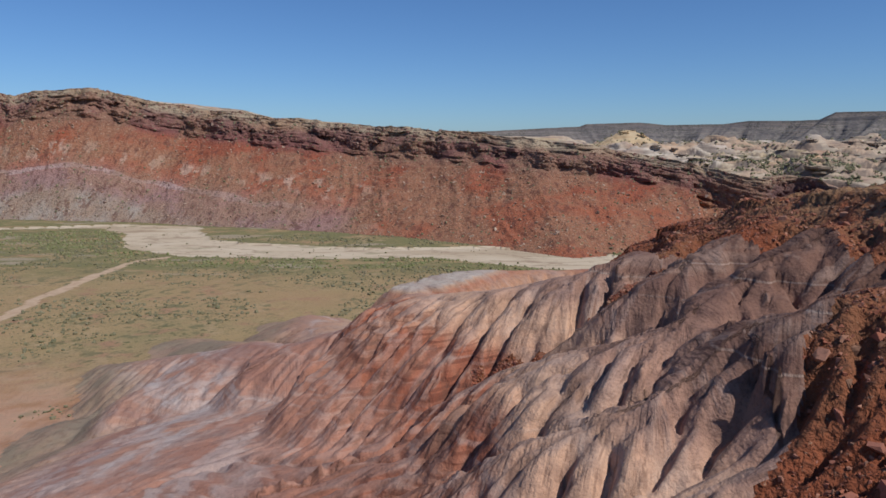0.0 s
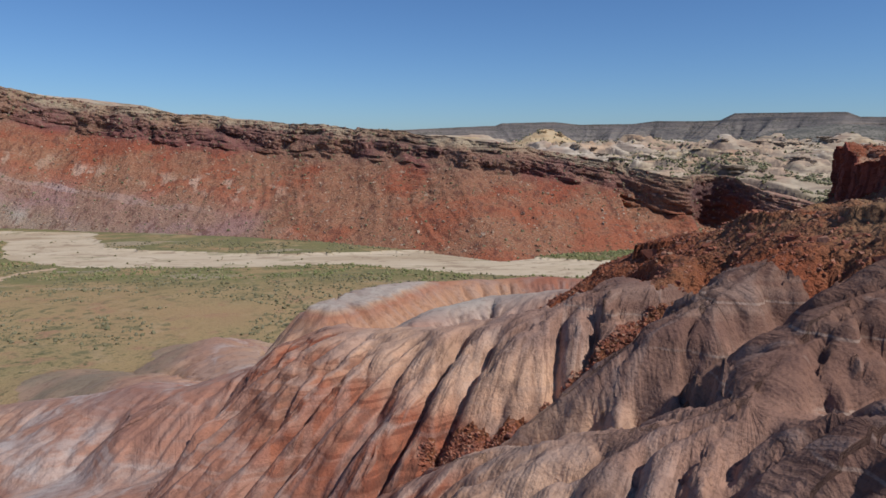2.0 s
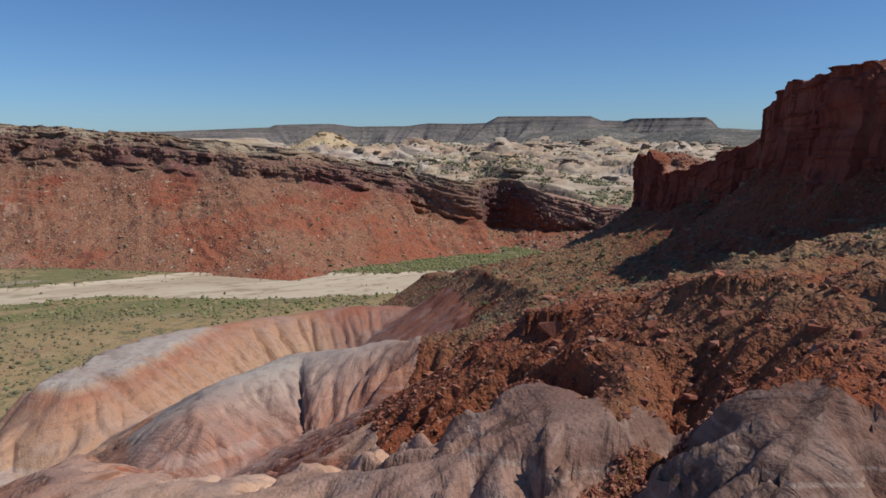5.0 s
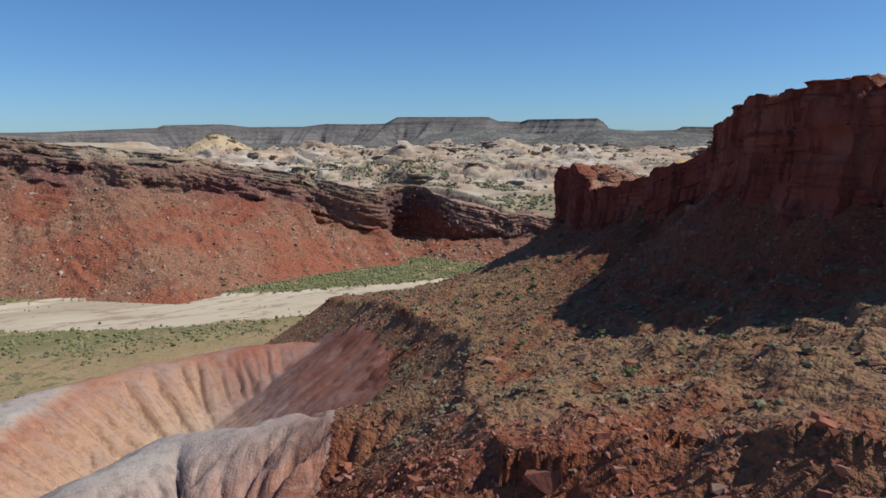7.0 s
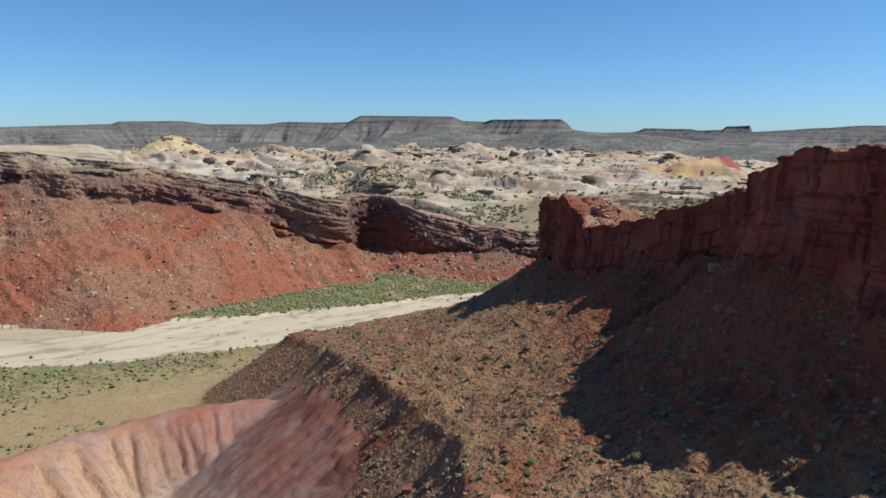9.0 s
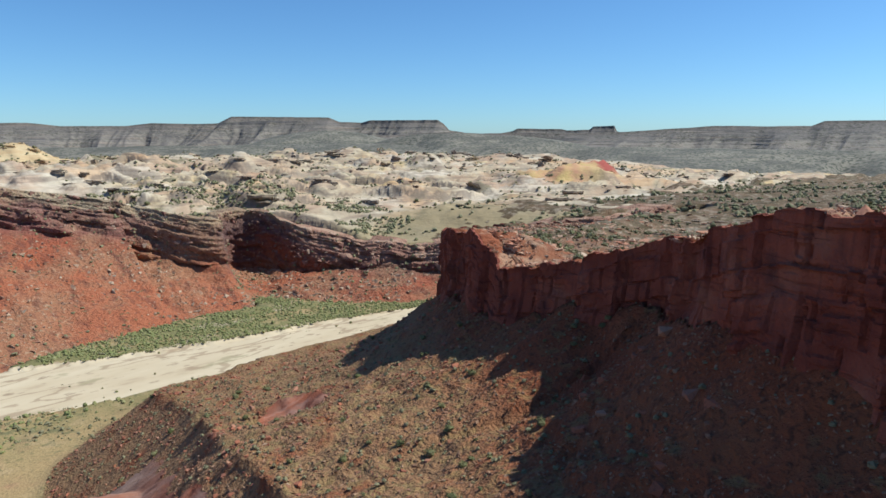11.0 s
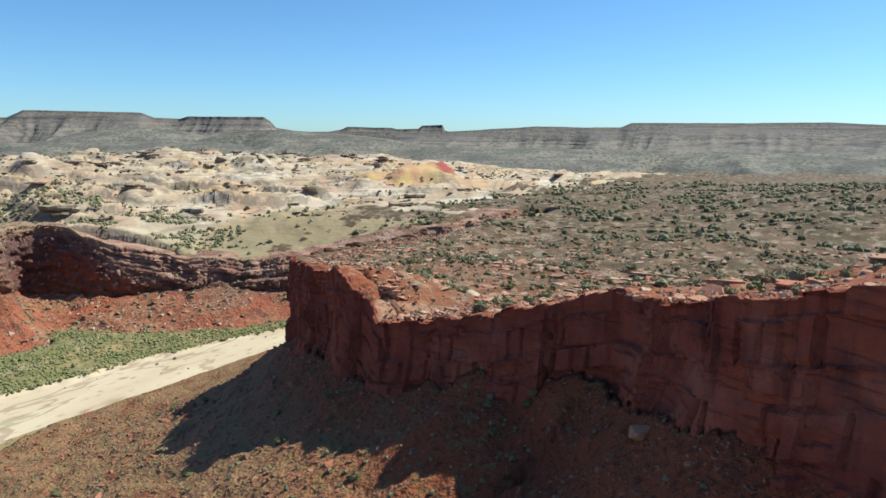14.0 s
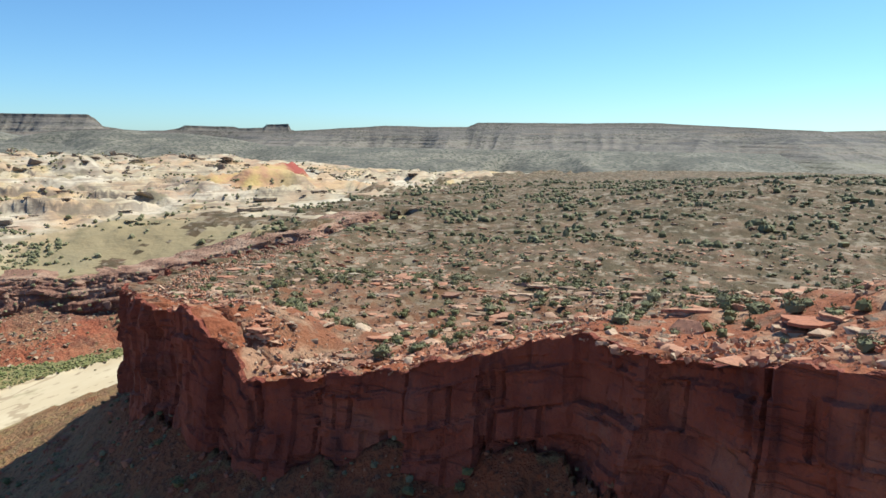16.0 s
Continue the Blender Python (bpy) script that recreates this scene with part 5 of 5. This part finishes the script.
        o = o + (0.75 * (chip - 0.5) - 0.5 * (chip > 0.9)) * smooth(-0.35, 0.25, grain(s, depth, 9, 98)) * ~thin
        o = o + 0.45 * fractal(s, depth * 0.6, 7, 2, 93) + 0.1 * grain(s, depth, 1.1, 85)
        o = o + 1.5 * f ** 2 - 0.35 * np.exp(-np.maximum(depth, 0) / 0.5)
        rows.append(np.array([x + o * nx, y + o * ny, z]).T)
    P = np.stack(rows, 0)
    ob = sheet("cliff", P, CLIFFROCK, False)
    ob.data.materials.append(TOP)
    cols = len(s) - 1
    which = np.zeros(len(ob.data.polygons), np.int32)
    which[:cols * 4] = 1
    ob.data.polygons.foreach_set("material_index", which)
    return tagged(ob, "dark red jointed sandstone cliff above a rubble slope", "cliff", kind="structure")


cliff()

# ---- scattered rocks and plants ----
def tris_of(bm):
    bmesh.ops.triangulate(bm, faces=bm.faces[:])
    bm.verts.index_update()
    return np.array([v.co[:] for v in bm.verts]), np.array([[v.index for v in f.verts] for f in bm.faces])


def rock_form(seed, flat=1.0, points=15):
    rng = np.random.RandomState(seed)
    bm = bmesh.new()
    for _ in range(points):
        p = rng.uniform(-1, 1, 3)
        p = p / max(1.0, np.linalg.norm(p) * 0.8) * 0.55
        bm.verts.new((p[0] * 1.15, p[1], p[2] * flat))
    r = bmesh.ops.convex_hull(bm, input=bm.verts[:])
    loose = [v for v in bm.verts if not v.link_faces]
    bmesh.ops.delete(bm, geom=loose, context="VERTS")
    out = tris_of(bm)
    bm.free()
    return out


def tuft_form(seed, leaves, size, high, flat=0.8):
    """A shrub's crown: many small leaf clumps through an uneven rounded body."""
    rng = np.random.RandomState(seed)
    lobes = [(rng.uniform(-0.26, 0.26), rng.uniform(-0.26, 0.26), rng.uniform(0.3, 0.6) * high, rng.uniform(0.24, 0.36)) for _ in range(6)]
    V, F = [], []
    for i in range(leaves):
        lx, ly, lz, lr = lobes[rng.randint(6)]
        d = rng.normal(0, 1, 3)
        d /= np.linalg.norm(d)
        c = np.array([lx, ly, lz]) + d * lr * rng.uniform(0.55, 1.0) * np.array([1, 1, flat])
        c[2] = max(c[2], 0.05)
        a, b = rng.normal(0, 1, 3), rng.normal(0, 1, 3)
        a = a / np.linalg.norm(a) * size * rng.uniform(0.6, 1.3)
        b = b / np.linalg.norm(b) * size * rng.uniform(0.6, 1.3)
        n = len(V)
        V += [c - a * 0.5, c + a * 0.5 + b * 0.2, c + b * 0.8, c - a * 0.3 + b * 0.5]
        F += [[n, n + 1, n + 2], [n, n + 2, n + 3]]
    core, faces = lump_form(seed + 50, 0.62)
    n = len(V)
    V += [np.array([c[0] * 0.8, c[1] * 0.8, c[2] + 0.08]) for c in core]
    F += [[a + n, b + n, d + n] for a, b, d in faces]
    return np.array(V), np.array(F)


def lump_form(seed, high=0.8):
    """A small far shrub: a knobbly low crown."""
    bm = bmesh.new()
    bmesh.ops.create_icosphere(bm, subdivisions=1, radius=0.5)
    rng = np.random.RandomState(seed)
    for v in bm.verts:
        v.co *= rng.uniform(0.6, 1.25)
        v.co.z = max(v.co.z * high + 0.3 * high, 0.0)
    out = tris_of(bm)
    bm.free()
    return out


def tri_mesh(name, V, F, mat, soft=False):
    me = bpy.data.meshes.new(name)
    me.vertices.add(len(V))
    me.vertices.foreach_set("co", np.asarray(V, np.float32).ravel())
    me.loops.add(F.size)
    me.loops.foreach_set("vertex_index", F.ravel().astype(np.int32))
    me.polygons.add(len(F))
    me.polygons.foreach_set("loop_start", np.arange(0, F.size, 3, dtype=np.int32))
    me.polygons.foreach_set("use_smooth", np.full(len(F), soft))
    me.update(calc_edges=True)
    me.materials.append(mat)
    return me


def strew(name, forms, at, sizes, mat, label, cat, seed, sink=0.2, tilt=0.25, strike=None):
    """Many small things joined into one mesh of kind stuff."""
    rng = np.random.RandomState(seed)
    VV, FF, base = [], [], 0
    pick = rng.randint(len(forms), size=len(at))
    turn = rng.uniform(0, 2 * np.pi, len(at)) if strike is None else rng.normal(strike, 0.35, len(at))
    for k, (V, F) in enumerate(forms):
        m = pick == k
        if not m.any():
            continue
        c, sn = np.cos(turn[m])[:, None], np.sin(turn[m])[:, None]
        sz = sizes[m][:, None]
        lean = rng.normal(0, tilt, (m.sum(), 1))
        X = (V[None, :, 0] * c - V[None, :, 1] * sn) * sz
        Y = (V[None, :, 0] * sn + V[None, :, 1] * c) * sz
        Z = V[None, :, 2] * sz * rng.uniform(0.75, 1.25, (m.sum(), 1)) + lean * X - sink * sz
        P = np.stack([X + at[m][:, :1], Y + at[m][:, 1:2], Z + at[m][:, 2:3]], -1)
        n = P.shape[0]
        VV.append(P.reshape(-1, 3))
        FF.append((F[None] + (np.arange(n) * len(V))[:, None, None] + base).reshape(-1, 3))
        base += n * len(V)
    return tagged(new(name, tri_mesh(name, np.concatenate(VV), np.concatenate(FF), mat)), label, cat, kind="stuff")


def mat_rock(name, tones):
    s = Surface(name)
    g = s.t.nodes.new("ShaderNodeNewGeometry")
    o = s.t.nodes.new("ShaderNodeObjectInfo")
    pick = s.math("FRACT", s.math("ADD", g.outputs["Random Per Island"], o.outputs["Random"]))
    c = s.ramp(pick, [(i / (len(tones) - 1), t) for i, t in enumerate(tones)])
    n = s.noise(0.5, 5)
    c = s.mix(c, s.mix(c, (0.08, 0.045, 0.035), 0.6), s.step(n, 0.5, 0.72))
    return s.done(c, n, 0.12, 0.7)


def mat_leaf(name, tones):
    s = Surface(name, 0.75)
    g = s.t.nodes.new("ShaderNodeNewGeometry")
    o = s.t.nodes.new("ShaderNodeObjectInfo")
    pick = s.math("FRACT", s.math("ADD", s.math("MULTIPLY", g.outputs["Random Per Island"], 0.5), o.outputs["Random"]))
    c = s.ramp(pick, [(i / (len(tones) - 1), t) for i, t in enumerate(tones)])
    return s.done(c)


RED_ROCK = mat_rock("red_block", [(0.22, 0.08, 0.05), (0.33, 0.12, 0.07), (0.27, 0.11, 0.075), (0.38, 0.20, 0.13)])
SLOPE_ROCK = mat_rock("slope_stone", [(0.19, 0.10, 0.062), (0.27, 0.155, 0.10), (0.21, 0.085, 0.05), (0.33, 0.215, 0.145)])
TALUS_ROCK = mat_rock("talus_block", [(0.29, 0.18, 0.12), (0.38, 0.27, 0.19), (0.26, 0.13, 0.085), (0.44, 0.34, 0.25)])
LEDGE_ROCK = mat_rock("ledge_block", [(0.20, 0.095, 0.075), (0.27, 0.15, 0.11), (0.17, 0.08, 0.065), (0.33, 0.23, 0.17)])
PALE_ROCK = mat_rock("pale_slab", [(0.40, 0.17, 0.105), (0.46, 0.235, 0.155), (0.47, 0.34, 0.245), (0.36, 0.135, 0.08)])
MIXED_ROCK = mat_rock("mixed_slab", [(0.26, 0.12, 0.078), (0.34, 0.24, 0.17), (0.24, 0.15, 0.10), (0.42, 0.33, 0.245)])
SAGE = mat_leaf("sage_leaves", [(0.125, 0.12, 0.05), (0.165, 0.155, 0.075), (0.105, 0.11, 0.042)])
PALE_SAGE = mat_leaf("pale_sage_leaves", [(0.17, 0.15, 0.085), (0.21, 0.185, 0.11), (0.14, 0.13, 0.065)])
JUNIPER = mat_leaf("juniper_leaves", [(0.135, 0.13, 0.065), (0.18, 0.168, 0.09), (0.235, 0.215, 0.125)])
THICKET = mat_leaf("thicket_leaves", [(0.15, 0.165, 0.06), (0.21, 0.205, 0.085), (0.18, 0.185, 0.072), (0.24, 0.22, 0.11)])
WOOD = Surface("shrub_wood").done((0.16, 0.11, 0.08))

ROCKS = [rock_form(i) for i in range(200, 210)]
SLABS = [rock_form(i, 0.42, 18) for i in range(220, 230)]
TUFTS = [tuft_form(i, 190, 0.115, 0.85) for i in range(300, 304)]
MID_TUFTS = [tuft_form(i, 70, 0.16, 0.8) for i in range(330, 336)]
FAR_TUFTS = [tuft_form(i, 22, 0.24, 0.75) for i in range(310, 318)]
LUMPS = [lump_form(i) for i in range(320, 328)]


def spots(n, box, kinds, seed, clump=0.0, size=25, keep=None):
    """Random places on the land inside a box, on the kinds of ground given, thinned into clumps."""
    rng = np.random.RandomState(seed)
    x, y = rng.uniform(box[0], box[2], n), rng.uniform(box[1], box[3], n)
    ok = fractal(x, y, size, 3, seed) > clump if clump > -1 else np.ones(n, bool)
    if keep is not None:
        ok &= keep(x, y)
    x, y = x[ok], y[ok]
    z, k = terrain(x, y)
    m = np.isin(k, kinds) & ((k != 4) | (along(x, y, CLIFF)[0] > 6.5))
    return np.column_stack([x, y, z])[m]


def spread(rng, n, lo, hi, power=2.5):
    return lo + (hi - lo) * rng.uniform(0, 1, n) ** power


RNG = np.random.RandomState(77)


PEBBLES = [rock_form(i, 0.8, 8) for i in range(240, 250)]
P = spots(34000, (8, 18, 66, 150), (3,), 441, -0.5, 10, lambda x, y: x < 45)
strew("gravel", PEBBLES, P, spread(RNG, len(P), 0.12, 0.62, 2.4), RED_ROCK, "small loose red stones on the slope", "gravel", 442, 0.1)
P = spots(26000, (2, 86, 40, 97), (2, 3), 443, -1.5, 16, lambda x, y: along(x, y, GULLIES[0])[0] < 1.15)
strew("gully_rubble", PEBBLES, P, spread(RNG, len(P), 0.15, 0.6, 2.2), RED_ROCK, "red stones washed into the gullies", "gravel", 444, 0.1)
P = spots(30000, (45, 60, 128, 250), (3,), 445, -0.4, 9)
strew("slope_gravel", PEBBLES, P, spread(RNG, len(P), 0.15, 0.8, 2.6), SLOPE_ROCK, "small weathered brown stones on the slope below the cliff", "gravel", 446, 0.1)
# rubble on the red slopes: the largest blocks singly, the rest as one
P = spots(21000, (8, 20, 190, 350), (3,), 401, -0.3, 14, lambda x, y: (x < 47) | (y > 220))
strew("rubble", ROCKS, P, spread(RNG, len(P), 0.2, 1.2, 3.6), RED_ROCK, "loose red rubble on the slope", "rubble", 402, 0.1)
P = spots(9000, (8, 20, 190, 350), (3,), 403, -0.2, 30)
strew("stones", ROCKS, P, spread(RNG, len(P), 0.22, 0.85, 2.4), SLOPE_ROCK, "weathered tan stones on the slope", "stones", 404, 0.1)


def singles(name, forms, P, sizes, mat, label, cat, group, sink=0.15, strike=None):
    meshes = [tri_mesh(name, V, F, mat) for V, F in forms]
    for i, (p, sz) in enumerate(zip(P, sizes)):
        ob = new(name, meshes[i % len(meshes)])
        ob.matrix_world = pose(p[0], p[1], p[2] - sink * sz, *((RNG.normal(0, 12), RNG.normal(0, 12), RNG.uniform(0, 360)) if strike is None else (RNG.normal(0, 2), RNG.normal(0, 2), RNG.normal(strike, 22)))) @ Matrix.Diagonal((sz, sz * RNG.uniform(0.75, 1.2), sz * RNG.uniform(0.75, 1.1), 1))
        tagged(ob, label, cat, group)


P = spots(2600, (12, 30, 160, 330), (3,), 405, 0.0, 22)[:180]
singles("boulder", ROCKS, P, spread(RNG, len(P), 0.8, 2.7, 3.2), RED_ROCK, "angular red sandstone boulder on the rubble slope", "boulder", "boulders on the slope")
P = spots(900, (110, 120, 330, 262), (4,), 406, -0.2, 20)[:200]
singles("flat_rock", SLABS, P, spread(RNG, len(P), 1.0, 3.6, 1.8), PALE_ROCK, "flat weathered pink sandstone slab on the mesa top", "rock", "flat rocks on the mesa top", 0.05)
def ledge_form(seed):
    """A low outcrop: two or three thin beds stacked with ragged edges."""
    rng = np.random.RandomState(seed)
    V, F, z = [], [], -0.1
    for _ in range(rng.randint(3, 6)):
        h, grow, m = rng.uniform(0.03, 0.085), rng.uniform(0.55, 1.0), 11
        cx, cy, n = rng.uniform(-0.2, 0.2), rng.uniform(-0.1, 0.1), len(V)
        r = [rng.uniform(0.4, 1.2) * grow for _ in range(m)]
        lift = rng.uniform(-0.02, 0.02, m)
        for zz in (z, z + h):
            V += [np.array([cx + 0.62 * r[i] * math.cos(6.283 * i / m), cy + 0.38 * r[i] * math.sin(6.283 * i / m), zz + lift[i]]) for i in range(m)]
        for i in range(m):
            j = (i + 1) % m
            F += [[n + i, n + j, n + m + j], [n + i, n + m + j, n + m + i]]
        F += [[n + m, n + m + i, n + m + i + 1] for i in range(1, m - 1)]
        z += h * 0.95
    return np.array(V), np.array(F)


LEDGES = [ledge_form(i) for i in range(260, 270)]
P = spots(2600, (112, 90, 330, 275), (4,), 451, -0.1, 26)
near = P[:: max(1, len(P) // 220)]
singles("rock_ledge", LEDGES, near, spread(RNG, len(near), 1.8, 6.0, 2.2), PALE_ROCK, "low layered pink sandstone outcrop on the mesa top", "rock", "outcrops on the mesa top", 0.0, -73)
P = spots(4600, (112, 0, 760, 400), (4,), 452, -0.05, 40)
strew("ledges", LEDGES, P, spread(RNG, len(P), 1.0, 5.0, 2.6), MIXED_ROCK, "pale and pink layered outcrops across the mesa", "rocks", 453, 0.0, 0.03, -1.27)
P = spots(900, (150, 190, 380, 330), (4,), 457, 0.02, 30)
strew("nose_ledges", LEDGES, P, spread(RNG, len(P), 1.2, 5.0, 2.4), PALE_ROCK, "pink and cream sandstone ledges stepping across the mesa top", "rocks", 458, 0.04, 0.1, -1.27)
P = spots(6000, (110, 60, 420, 390), (4,), 407, -0.25, 24)
strew("slabs", SLABS, P, spread(RNG, len(P), 0.5, 2.8, 2.2), PALE_ROCK, "broken sandstone slabs on the mesa top", "rocks", 408, 0.05, 0.12)


P = spots(15000, (112, 100, 300, 300), (4,), 455, -0.35, 18)
strew("mesa_gravel", PEBBLES, P, spread(RNG, len(P), 0.3, 1.3, 2.2), MIXED_ROCK, "small broken stones on the mesa top", "gravel", 456, 0.1)


def on_rim(n, seed, lo, hi):
    rng = np.random.RandomState(seed)
    pts = np.array(CLIFF[1:19], float)
    ln = np.concatenate([[0], np.cumsum(np.hypot(*np.diff(pts[:, :2], axis=0).T))])
    t = rng.uniform(6, ln[-1], n)
    x, y, z = (np.interp(t, ln, pts[:, k]) for k in (0, 1, 3))
    x2, y2 = (np.interp(t + 0.5, ln, pts[:, k]) for k in (0, 1))
    d = rng.uniform(lo, hi, n)
    tx, ty = x2 - x, y2 - y
    m = np.hypot(tx, ty) + 1e-9
    return np.column_stack([x - d * ty / m, y + d * tx / m, z - 0.25])


P = on_rim(230, 481, 0.6, 8.5)
singles("rim_rock", SLABS, P, spread(RNG, len(P), 0.5, 1.9, 2.0), PALE_ROCK, "weathered pink sandstone block at the cliff edge", "rock", "blocks along the cliff edge", 0.0)


P = on_rim(5200, 483, 0.4, 13.0)
P[:, 2] = np.maximum(P[:, 2], terrain(P[:, 0], P[:, 1])[0])
strew("rim_rubble", PEBBLES, P, spread(RNG, len(P), 0.15, 0.8, 2.6), PALE_ROCK, "small broken stones along the cliff edge", "rubble", 484, 0.1)


def shrubs(P, sizes, mat, label, group):
    for k, (V, F) in enumerate(TUFTS):
        me = tri_mesh("crown", V, F, mat)
        sv, sf = [], []
        rng = np.random.RandomState(500 + k)
        for _ in range(7):
            a = rng.uniform(0, 6.3)
            tip = np.array([math.cos(a) * 0.3, math.sin(a) * 0.3, rng.uniform(0.45, 0.75)])
            n = len(sv)
            sv += [np.array([0.03, 0, -0.1]), np.array([-0.02, 0.03, -0.1]), np.array([-0.02, -0.03, -0.1]), tip]
            sf += [[n, n + 1, n + 3], [n + 1, n + 2, n + 3], [n + 2, n, n + 3]]
        stem = tri_mesh("branches", np.array(sv), np.array(sf), WOOD)
        first = None
        for p, sz in list(zip(P, sizes))[k::4]:
            m = pose(p[0], p[1], p[2] - 0.05 * sz, 0, 0, RNG.uniform(0, 360))
            if first is None:
                first = new("shrub")
                leaves = new("crown", me)
                leaves.parent = first
                child = new("branches", stem)
                child.parent = first
                tagged(first, label, "shrub", group)
                ob = first
                ob.matrix_basis = m
            else:
                ob = copy_thing(first, m)
            ob.scale = (sz, sz, sz * RNG.uniform(0.75, 1.05))


P = spots(1500, (60, 110, 180, 330), (3,), 409, -0.1, 30)[:95]
shrubs(P, spread(RNG, len(P), 0.8, 2.4, 1.5), SAGE, "grey-green desert shrub on the rubble slope", "shrubs on the slope")
P = spots(2400, (112, 100, 300, 262), (4,), 410, -0.3, 20)[:200]
shrubs(P, spread(RNG, len(P), 1.1, 4.0, 1.7), JUNIPER, "dark green juniper shrub on the mesa top", "junipers on the mesa top")
P = spots(2200, (114, 100, 280, 275), (4,), 461, -0.1, 16)
strew("mesa_scrub", MID_TUFTS, P, spread(RNG, len(P), 0.7, 2.4, 1.6), SAGE, "low grey-green scrub on the mesa top", "scrub", 462, 0.05, 0.05)
P = spots(5200, (250, 0, 420, 380), (4, 6), 411, 0.06, 26)
strew("juniper_scrub", FAR_TUFTS, P, spread(RNG, len(P), 0.6, 3.4, 2.2), JUNIPER, "dark juniper scrub across the mesa", "scrub", 412, 0.05, 0.05)
P = spots(15000, (400, -320, 950, 430), (4, 6), 431, 0.0, 40)
strew("far_juniper_scrub", LUMPS, P, spread(RNG, len(P), 1.0, 5.4, 2.2), JUNIPER, "dark junipers spread over the far mesa", "scrub", 432, 0.05, 0.05)
P = spots(7000, (240, 400, 1100, 1200), (6,), 413, 0.0, 60)
strew("slickrock_scrub", LUMPS, P, spread(RNG, len(P), 1.5, 4.5, 1.6), JUNIPER, "dark scrub in the hollows of the slickrock", "scrub", 414, 0.05, 0.05)
P = spots(4200, (48, 90, 190, 340), (3,), 491, -0.3, 18)
strew("slope_scrub", FAR_TUFTS, P, spread(RNG, len(P), 0.4, 1.3, 1.8), PALE_SAGE, "pale grey-green tufts on the rubble slope", "scrub", 492, 0.05, 0.05)
P = spots(6500, (225, 500, 400, 690), (6,), 495, -0.12, 40)
strew("rim_scrub", LUMPS, P, spread(RNG, len(P), 1.0, 3.6, 1.8), JUNIPER, "dark juniper belt behind the canyon rim", "scrub", 496, 0.05, 0.05)
P = spots(1900, (230, 440, 1000, 1150), (6,), 501, 0.0, 80, lambda x, y: (y > 560) | (x > 430))
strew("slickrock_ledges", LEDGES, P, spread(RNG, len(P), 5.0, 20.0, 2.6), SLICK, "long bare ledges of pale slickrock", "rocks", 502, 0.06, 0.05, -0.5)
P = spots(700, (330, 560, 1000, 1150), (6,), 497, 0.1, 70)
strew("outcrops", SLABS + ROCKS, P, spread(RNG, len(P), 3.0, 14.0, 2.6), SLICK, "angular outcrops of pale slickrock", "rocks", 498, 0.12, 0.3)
P = spots(34000, (-420, 130, 160, 560), (0,), 415, 0.05, 45)
strew("valley_scrub", LUMPS, P, spread(RNG, len(P), 0.5, 2.0, 2.4), PALE_SAGE, "low sagebrush over the valley floor", "scrub", 416, 0.05, 0.05)


def river_side(x, y):
    d, a, (w,) = along(x, y, RIVER)
    south = (d < w + 42) & (x < 130) & (y < 470)
    left = (np.hypot((x + 300) / 95, (y - 520) / 55) < 1)
    right = (x > 110) & (d < w + 60) & (y > 405)
    return south | left | right


P = spots(26000, (-420, 360, 320, 580), (0,), 417, -0.25, 25, river_side)
strew("thicket", LUMPS, P, spread(RNG, len(P), 0.5, 2.3, 2.0), THICKET, "green tamarisk thicket along the river bed", "thicket", 418, 0.05, 0.05)


P = spots(17000, (120, 390, 340, 500), (0,), 499, -0.3, 20)
strew("canyon_thicket", LUMPS, P, spread(RNG, len(P), 0.5, 1.7, 1.8), THICKET, "dense green thicket in the canyon mouth", "thicket", 500, 0.05, 0.05)
P = spots(1500, (-420, 360, 320, 640), (1,), 471, 0.15, 30)
strew("river_scrub", LUMPS, P, spread(RNG, len(P), 0.5, 1.8, 1.8), SAGE, "sparse low scrub on the sandy river bed", "scrub", 472, 0.05, 0.05)


def on_wall(P, n, lo, hi, seed):
    rng = np.random.RandomState(seed)
    r = (P.shape[0] * (lo + (hi - lo) * rng.uniform(0, 1, n))).astype(int)
    c = (P.shape[1] * rng.uniform(0.0, 1, n)).astype(int)
    q = P[np.clip(r, 0, P.shape[0] - 1), np.clip(c, 0, P.shape[1] - 1)]
    return q[fractal(q[:, 0], q[:, 1], 60, 3, seed) > -0.25]


P = on_wall(WALL_P, 9500, 0.42, 0.98, 419)
strew("talus_blocks", PEBBLES, P, spread(RNG, len(P), 0.6, 3.6, 2.4), TALUS_ROCK, "fallen blocks on the far talus", "rubble", 420, 0.1)
P = on_wall(WALL_P, 5200, 0.02, 0.36, 425)
strew("ledge_blocks", SLABS + ROCKS, P, spread(RNG, len(P), 1.0, 4.0, 2.2), LEDGE_ROCK, "broken dark blocks along the ledges of the canyon wall", "rocks", 426, 0.25, 0.15)
P = on_wall(WALL_P, 3400, 0.0, 0.99, 421)
strew("wall_scrub", LUMPS, P, spread(RNG, len(P), 0.9, 2.8, 1.8), JUNIPER, "dark shrubs on the canyon wall", "scrub", 423, 0.05, 0.05)
